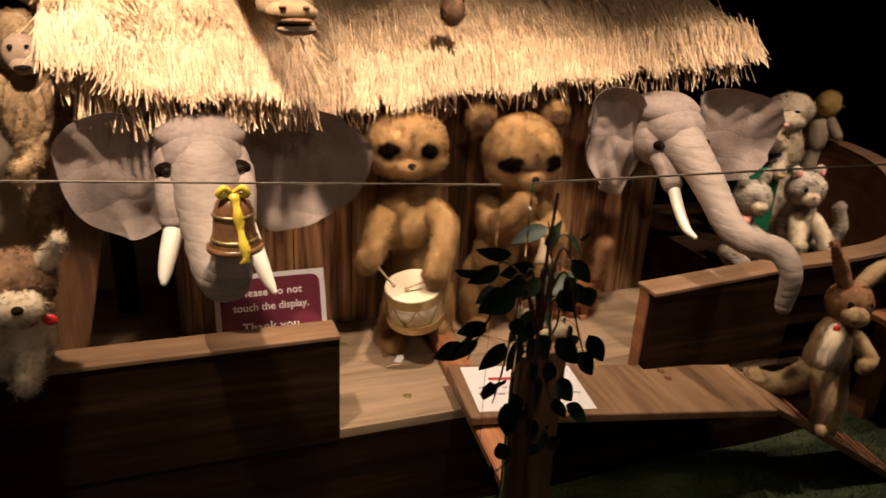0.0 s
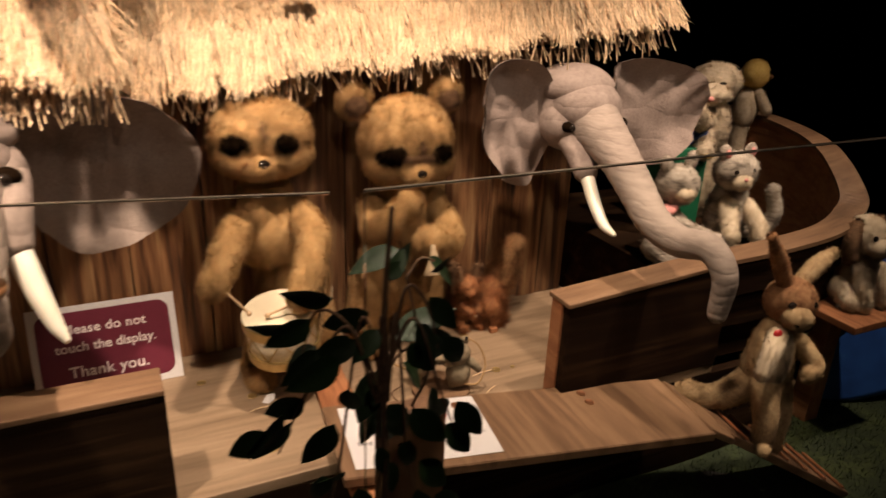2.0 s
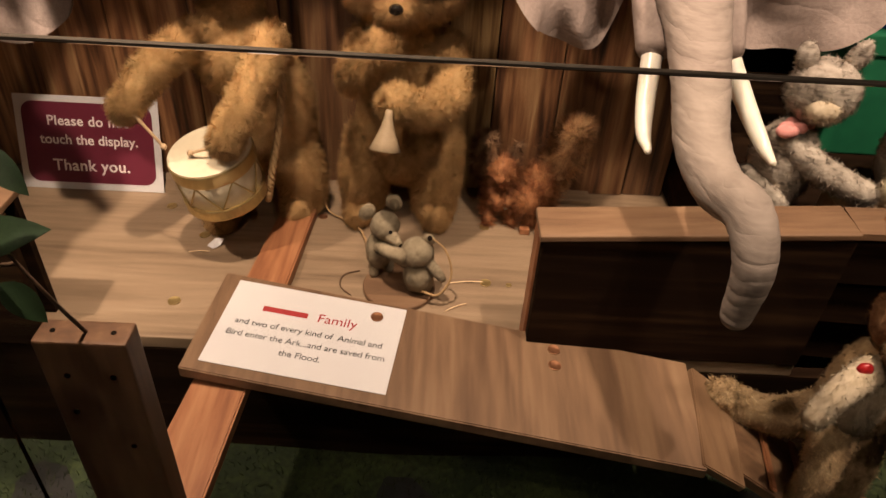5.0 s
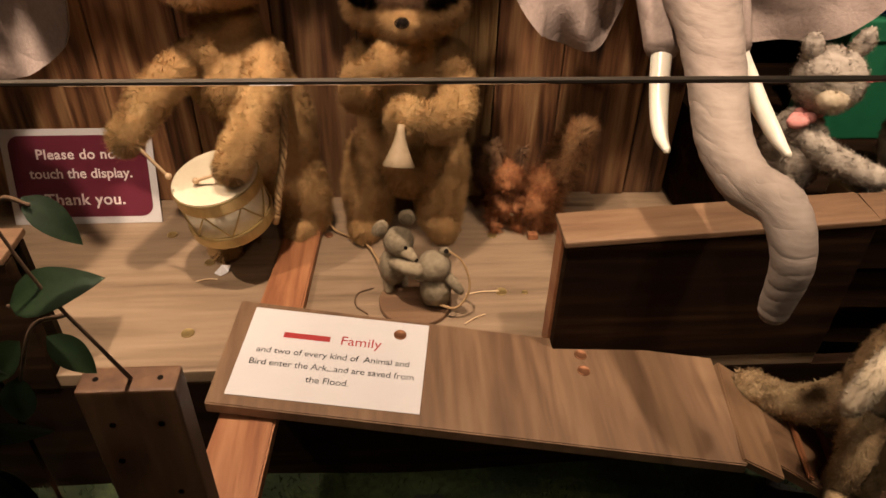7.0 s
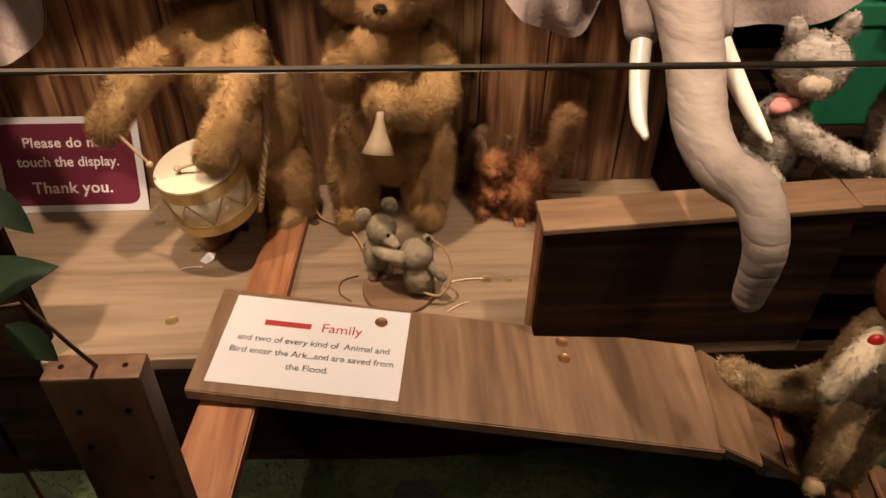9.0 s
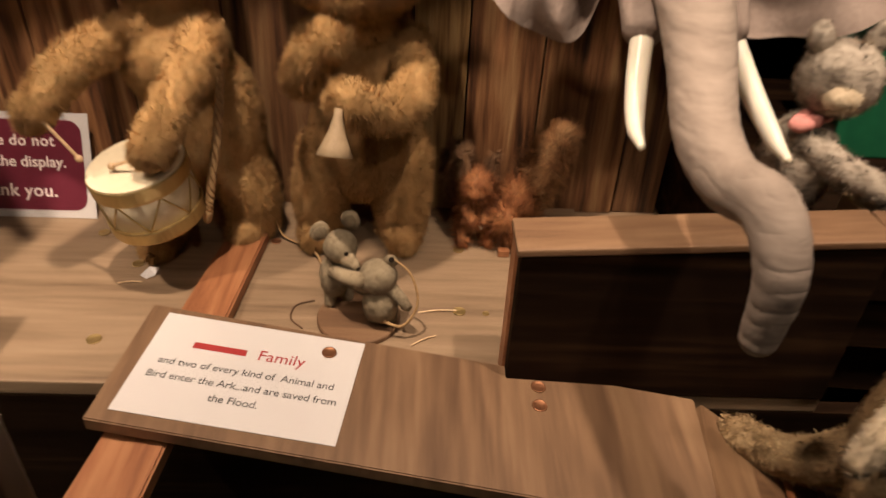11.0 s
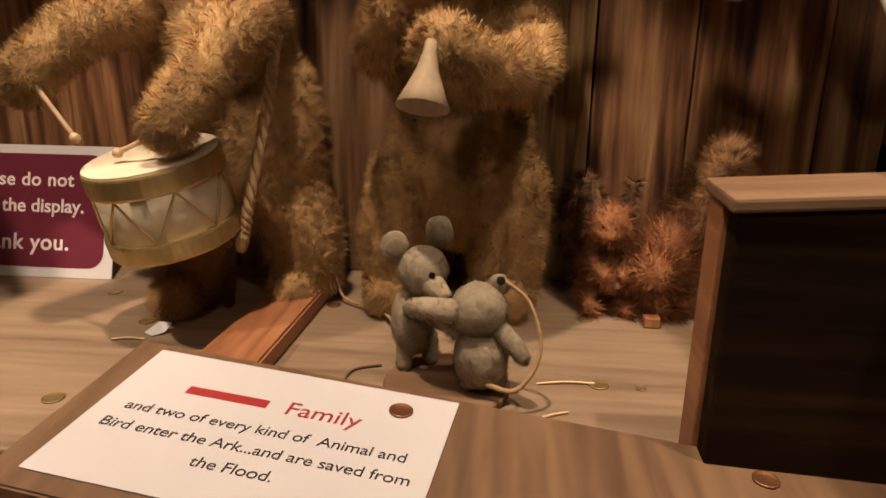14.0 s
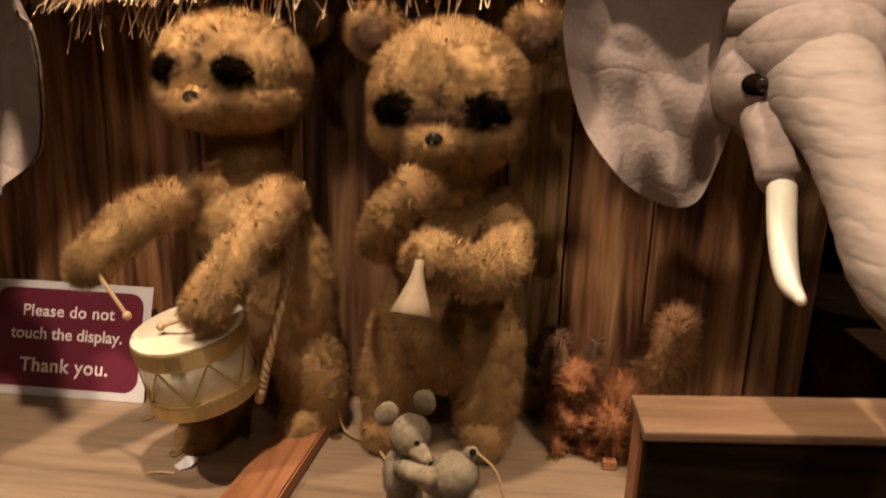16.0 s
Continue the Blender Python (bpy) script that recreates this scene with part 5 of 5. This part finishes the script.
r_.limb([(0.75, -0.67, 0.82), (0.70, -0.645, 0.78), (0.645, -0.62, 0.775), (0.615, -0.61, 0.790)], [0.040, 0.034, 0.031, 0.028], 0)
r_.ell((0.716, -0.742, 1.0), (0.012, 0.008, 0.012), m=4, fur=0)
r_.build("toy_kangaroo", [fur_tan, fur_white, black_eye, fur_russet, red_satin], "tan and cream toy kangaroo standing on the ramp", "toy kangaroo", 200000, 0.008, 0.0015).location = (-0.022, 0.0, 0.0)

# ---------------------------------------------------------------- dogs
def dog(seed, at, label, mats):
    x, y, z = at
    d = Toy(seed)
    d.ell((x, y, z + 0.20), (0.062, 0.060, 0.058))
    d.ell((x - 0.02, y - 0.055, z + 0.185), (0.034, 0.036, 0.028), m=1)
    d.ell((x - 0.03, y - 0.09, z + 0.195), (0.010, 0.008, 0.008), m=2, fur=0)
    for s_ in (-1, 1):
        d.ell((x - 0.012 + s_ * 0.03, y - 0.055, z + 0.215), (0.008, 0.006, 0.008), m=2, fur=0)
        d.limb([(x + s_ * 0.05, y, z + 0.235), (x + s_ * 0.072, y - 0.01, z + 0.20), (x + s_ * 0.07, y - 0.015, z + 0.15)], [0.016, 0.024, 0.018], 3)
        d.limb([(x + s_ * 0.035, y - 0.03, z + 0.11), (x + s_ * 0.04, y - 0.06, z + 0.06), (x + s_ * 0.04, y - 0.07, z + 0.022)], [0.026, 0.023, 0.021], 1)
        d.limb([(x + s_ * 0.05, y, z + 0.05), (x + s_ * 0.065, y - 0.05, z + 0.024)], [0.036, 0.024], 0)
    d.ell((x, y, z + 0.085), (0.062, 0.058, 0.085), m=1)
    return d.build("toy_dog", mats, label, "toy dog", 170000, 0.011, 0.0018, group="dogs")


dog(61, (1.235, -0.55, 0.905), "cream toy dog with brown ears on a wooden ledge", [fur_white, fur_white, black_eye, fur_brown])
ledge = empty("dog_stand", (1.22, -0.56, 0.5), "reddish wooden stand above the turf", "stand")
part("leg", box(1.17, 1.23, -0.56, -0.50, 0.49, 0.881, 0.004), red_wood, ledge).matrix_parent_inverse = ledge.matrix_world.inverted()
tagged(part("ledge", box(1.09, 1.36, -0.68, -0.47, 0.882, 0.905, 0.004), red_wood, ledge)).matrix_parent_inverse = ledge.matrix_world.inverted()
d = Toy(62)
d.ell((-1.225, -0.60, 1.275), (0.068, 0.062, 0.062), m=3)
d.ell((-1.215, -0.655, 1.25), (0.045, 0.040, 0.034), m=1)
d.ell((-1.205, -0.695, 1.26), (0.010, 0.008, 0.008), m=2, fur=0)
d.limb([(-1.18, -0.60, 1.30), (-1.152, -0.61, 1.335), (-1.140, -0.615, 1.355)], [0.020, 0.018, 0.012], 1)
d.limb([(-1.28, -0.60, 1.31), (-1.30, -0.60, 1.35)], [0.020, 0.012], 1)
d.ell((-1.245, -0.56, 1.15), (0.068, 0.062, 0.092), m=1)
d.limb([(-1.22, -0.60, 1.12), (-1.225, -0.63, 1.085)], [0.030, 0.024], 1)
for s_ in (-1, 1):
    d.ell((-1.185 + s_ * 0.016, -0.64, 1.212), (0.014, 0.006, 0.011), rot=(0, s_ * 25, 0), m=4, fur=0)
d.build("toy_dog", [fur_white, fur_white, black_eye, fur_brown, red_satin], "cream and brown toy dog with a red bow", "toy dog", 170000, 0.012, 0.0018, group="dogs")

# ---------------------------------------------------------------- far end: monkey, boards, giraffe
slab("panel_sand", "sand coloured painted panel behind the shed's end", "panel", sand_panel, -2.3, -0.99, 0.42, 0.45, 0.80, 1.50)
tagged(part("ochre_crate", box(-1.22, -1.00, 0.16, 0.34, 1.33, 1.53, 0.004), yellow_board, None), "ochre boarded crate on a dark stand", "crate")
tagged(part("crate_stand", box(-1.14, -1.08, 0.22, 0.28, 0.801, 1.329, 0.003), dark_wood, None), "dark post holding up the ochre crate", "stand")
tagged(part("leaning_board", box(-0.045, 0.045, -0.02, 0.02, 0.0, 0.52, 0.004, pose(-1.245, -0.10, 0.81, 0, 12, 0)), post_wood, None), "brown board leaning beside the shed wall", "board")
mk = Toy(71)
mk.ell((-1.255, -0.02, 1.635), (0.062, 0.06, 0.07))
mk.ell((-1.245, -0.065, 1.615), (0.042, 0.032, 0.048), m=1, fur=0)
mk.ell((-1.243, -0.092, 1.590), (0.026, 0.016, 0.018), m=1, fur=0)
mk.ell((-1.241, -0.104, 1.588), (0.018, 0.008, 0.007), m=2, fur=0)
for dx in (-0.017, 0.017):
    mk.ell((-1.245 + dx, -0.094, 1.632), (0.006, 0.005, 0.006), m=2, fur=0)
mk.ell((-1.255, -0.02, 1.47), (0.065, 0.055, 0.11))
mk.limb([(-1.20, -0.03, 1.54), (-1.185, -0.08, 1.46), (-1.225, -0.14, 1.40), (-1.27, -0.18, 1.37)], [0.028, 0.025, 0.022, 0.02], 0)
mk.limb([(-1.31, -0.03, 1.54), (-1.35, -0.08, 1.45)], [0.028, 0.022], 0)
mk.limb([(-1.25, -0.02, 1.40), (-1.25, 0.0, 1.10), (-1.255, 0.0, 0.83)], [0.05, 0.045, 0.04], 0)
mk.limb([(-1.20, 0.0, 1.56), (-1.17, 0.03, 1.66), (-1.21, 0.03, 1.75), (-1.28, 0.02, 1.77)], [0.032, 0.034, 0.034, 0.03], 0)
mk.build("toy_monkey", [fur_tan, face_felt, black_eye], "tan toy monkey with a bare beige face", "toy monkey", 150000, 0.014, 0.002)
gf_ = Toy(72)
gf_.ell((-0.712, -0.50, 1.765), (0.055, 0.05, 0.042), rot=(20, 0, 0), m=0, fur=0)
gf_.ell((-0.712, -0.525, 1.790), (0.030, 0.03, 0.020), rot=(35, 0, 0), m=1, fur=0)
gf_.ell((-0.705, -0.545, 1.752), (0.048, 0.03, 0.022), m=0, fur=0)
gf_.ell((-0.698, -0.540, 1.722), (0.040, 0.03, 0.014), m=3, fur=0)
for s_ in (-1, 1):
    gf_.ell((-0.705 + s_ * 0.022, -0.572, 1.762), (0.007, 0.005, 0.004), m=2, fur=0)
gf_.ell((-0.70, -0.565, 1.738), (0.030, 0.012, 0.006), m=2, fur=0)
gf_.limb([(-0.715, -0.46, 1.79), (-0.73, -0.38, 1.86), (-0.75, -0.25, 1.93)], [0.05, 0.07, 0.075], 0)
gf_.limb([(-0.75, -0.25, 1.93), (-0.77, -0.1, 1.87), (-0.78, 0.02, 1.76)], [0.07, 0.06, 0.06], 0)
gf_.build("toy_giraffe", [fur_tan, fur_white, fur_brown, face_felt], "brown and white toy giraffe head over the roof", "toy giraffe", 120000, 0.008, 0.002)

# blue water cloth at the right
nx, ny = 46, 26
wv = []
for j in range(ny):
    for i in range(nx):
        x, t_ = 1.24 + 1.25 * i / (nx - 1), j / (ny - 1)
        y = -0.53 - 0.18 * (x - 1.3) + 0.30 * t_ * min(1, (x - 1.2) * 1.8) + 0.02 * math.sin(11 * x)
        z = 0.525 + 0.55 * t_ * min(1, 0.25 + (x - 1.24) * 2.2) + 0.016 * math.sin(17 * x + 5 * t_)
        wv.append((x, y, z))
wf = [(j * nx + i, j * nx + i + 1, (j + 1) * nx + i + 1, (j + 1) * nx + i) for j in range(ny - 1) for i in range(nx - 1)]
wo = obj("blue_drape", wv, wf, blue_cloth)
so = wo.modifiers.new("thickness", "SOLIDIFY")
so.thickness = 0.006
tagged(wo, "rumpled blue cloth standing for water beyond the turf", "cloth")

# ---------------------------------------------------------------- ficus spray at the post
plant = empty("artificial_plant", (-0.35, -0.98, 1.17), "dark green artificial ficus on a thin stem before the stage", "plant")
ainv = plant.matrix_world.inverted()
lrng = random.Random(9)
SPRAY = []
for tip in ((-0.475, 1.20), (-0.44, 1.30), (-0.405, 1.08), (-0.345, 1.03), (-0.285, 1.07), (-0.245, 1.18), (-0.265, 1.30), (-0.325, 1.15)):
    y_ = lrng.uniform(-0.98, -0.92)
    x1 = -0.345 + (tip[0] + 0.345) * 0.35
    top = 1.385 + lrng.uniform(-0.02, 0.03)
    pts = [(-0.345 + lrng.uniform(-0.012, 0.012), -0.965, 1.25), (x1, (y_ - 0.965) / 2, top - 0.02 if tip[1] > 1.25 else 1.36), (tip[0] * 0.75 - 0.345 * 0.25, y_, tip[1] + 0.07), (tip[0], y_, tip[1])]
    SPRAY.append(pts)
    v, f, n_, _, _ = tube(pts, [0.0028, 0.0022, 0.0018, 0.0012], 8, 26)
    p = obj("stem", v, f, stem_mat, None, True, plant)
    p.matrix_parent_inverse = ainv
v, f, n_, _, _ = tube([(-0.335, -0.96, 1.50), (-0.345, -0.965, 1.38), (-0.345, -0.965, 1.22), (-0.34, -0.965, 1.05), (-0.335, -0.966, 0.70), (-0.335, -0.968, 0.30), (-0.335, -0.966, -0.245)], [0.003, 0.0032, 0.0034, 0.0036, 0.005, 0.006, 0.007], 8, 40)
obj("stem", v, f, stem_mat, None, True, plant).matrix_parent_inverse = ainv


def leaf_mesh():
    v, f, rows = [], [], 9
    for i in range(rows):
        t_ = i / (rows - 1)
        w = 0.27 * math.sin(math.pi * min(1, t_ ** 0.75)) ** 0.9 + (0.004 if t_ < 1 else 0.0)
        z = -0.18 * t_ * t_
        for s_ in (-1, -0.5, 0, 0.5, 1):
            v.append((s_ * w, t_, z + 0.10 * abs(s_) * w * 2))
    top = len(v)
    v += [(a, b, c - 0.012) for a, b, c in v]
    for i in range(rows - 1):
        for j in range(4):
            q = (i * 5 + j, i * 5 + j + 1, i * 5 + j + 6, i * 5 + j + 5)
            f += [q, tuple(top + n for n in q[::-1])]
    me = bpy.data.meshes.new("leaf")
    me.from_pydata(v, [], f)
    me.materials.append(leaf_mat)
    me.polygons.foreach_set("use_smooth", [True] * len(f))
    return me


LEAF = leaf_mesh()
spots = [(-0.459, 1.331), (-0.281, 1.405), (-0.293, 1.324), (-0.39, 0.97), (-0.41, 0.93), (-0.36, 0.92), (-0.33, 0.98), (-0.30, 1.0)]
for pts in SPRAY:
    for q in spline(pts, 20)[9:20:2]:
        spots.append((q[0] + lrng.uniform(-0.035, 0.035), q[2] + lrng.uniform(-0.03, 0.015)))
for x, z in spots:
    away = math.degrees(math.atan2(x + 0.345, -(z - 1.36)))
    size = lrng.uniform(0.048, 0.072) * (0.6 if z > 1.38 else 1.0)
    ob = new("leaf", LEAF)
    ob.parent = plant
    ob.matrix_parent_inverse = ainv
    m = pose(x - 0.25 * size * math.sin(math.radians(away)), -0.95 + lrng.uniform(-0.03, 0.03), z + 0.4 * size) @ pose(0, 0, 0, 0, 180 - away * 0.9 + lrng.uniform(-30, 30), 0) @ pose(0, 0, 0, 90, 0, 0) @ pose(0, 0, 0, lrng.uniform(-25, 25), lrng.uniform(-35, 35), 0)
    ob.matrix_world = m @ Matrix.Diagonal((size, size, size, 1))

# the spray stands a hand's width out from the post, on the visitors' side
plant.matrix_world = Matrix.Translation((-0.110, -0.233, 0.218)) @ Matrix.Scale(0.881, 4) @ plant.matrix_world

# ---------------------------------------------------------------- a twig on the post's head
twig = empty("artificial_twig", (-0.30, -0.905, 1.171), "thin brown twig with dark green leaves on the post", "plant")
winv = twig.matrix_world.inverted()
for pts in ([(-0.300, -0.905, 1.171), (-0.296, -0.945, 1.255), (-0.322, -0.955, 1.345), (-0.345, -0.955, 1.45)],
            [(-0.335, -0.955, 1.40), (-0.318, -0.958, 1.425), (-0.300, -0.960, 1.420)],
            [(-0.318, -0.953, 1.33), (-0.342, -0.955, 1.312), (-0.352, -0.955, 1.316)],
            [(-0.312, -0.95, 1.30), (-0.345, -0.95, 1.285), (-0.375, -0.95, 1.22)]):
    v, f, n_, _, _ = tube(pts, [0.0024, 0.002, 0.0016, 0.0012][:len(pts)], 8, 20)
    obj("stem", v, f, stem_mat, None, True, twig).matrix_parent_inverse = winv
for base_, tip_ in (((-0.350, -0.955, 1.318), (-0.271, -0.966, 1.357)), ((-0.306, -0.955, 1.424), (-0.267, -0.963, 1.386)),
                    ((-0.335, -0.950, 1.275), (-0.300, -0.952, 1.227)), ((-0.375, -0.95, 1.225), (-0.392, -0.96, 1.16)),
                    ((-0.36, -0.95, 1.27), (-0.40, -0.96, 1.225)), ((-0.345, -0.955, 1.44), (-0.41, -0.95, 1.42))):
    a_, b_ = Vector(base_), Vector(tip_)
    ob = new("leaf", LEAF)
    ob.parent = twig
    ob.matrix_parent_inverse = winv
    side_ = (b_ - a_).cross(Vector((0.25, -0.5, 0.8))).normalized()
    ob.matrix_world = basis(base_, side_, b_ - a_) @ Matrix.Diagonal(((b_ - a_).length * 0.85, (b_ - a_).length, (b_ - a_).length, 1))
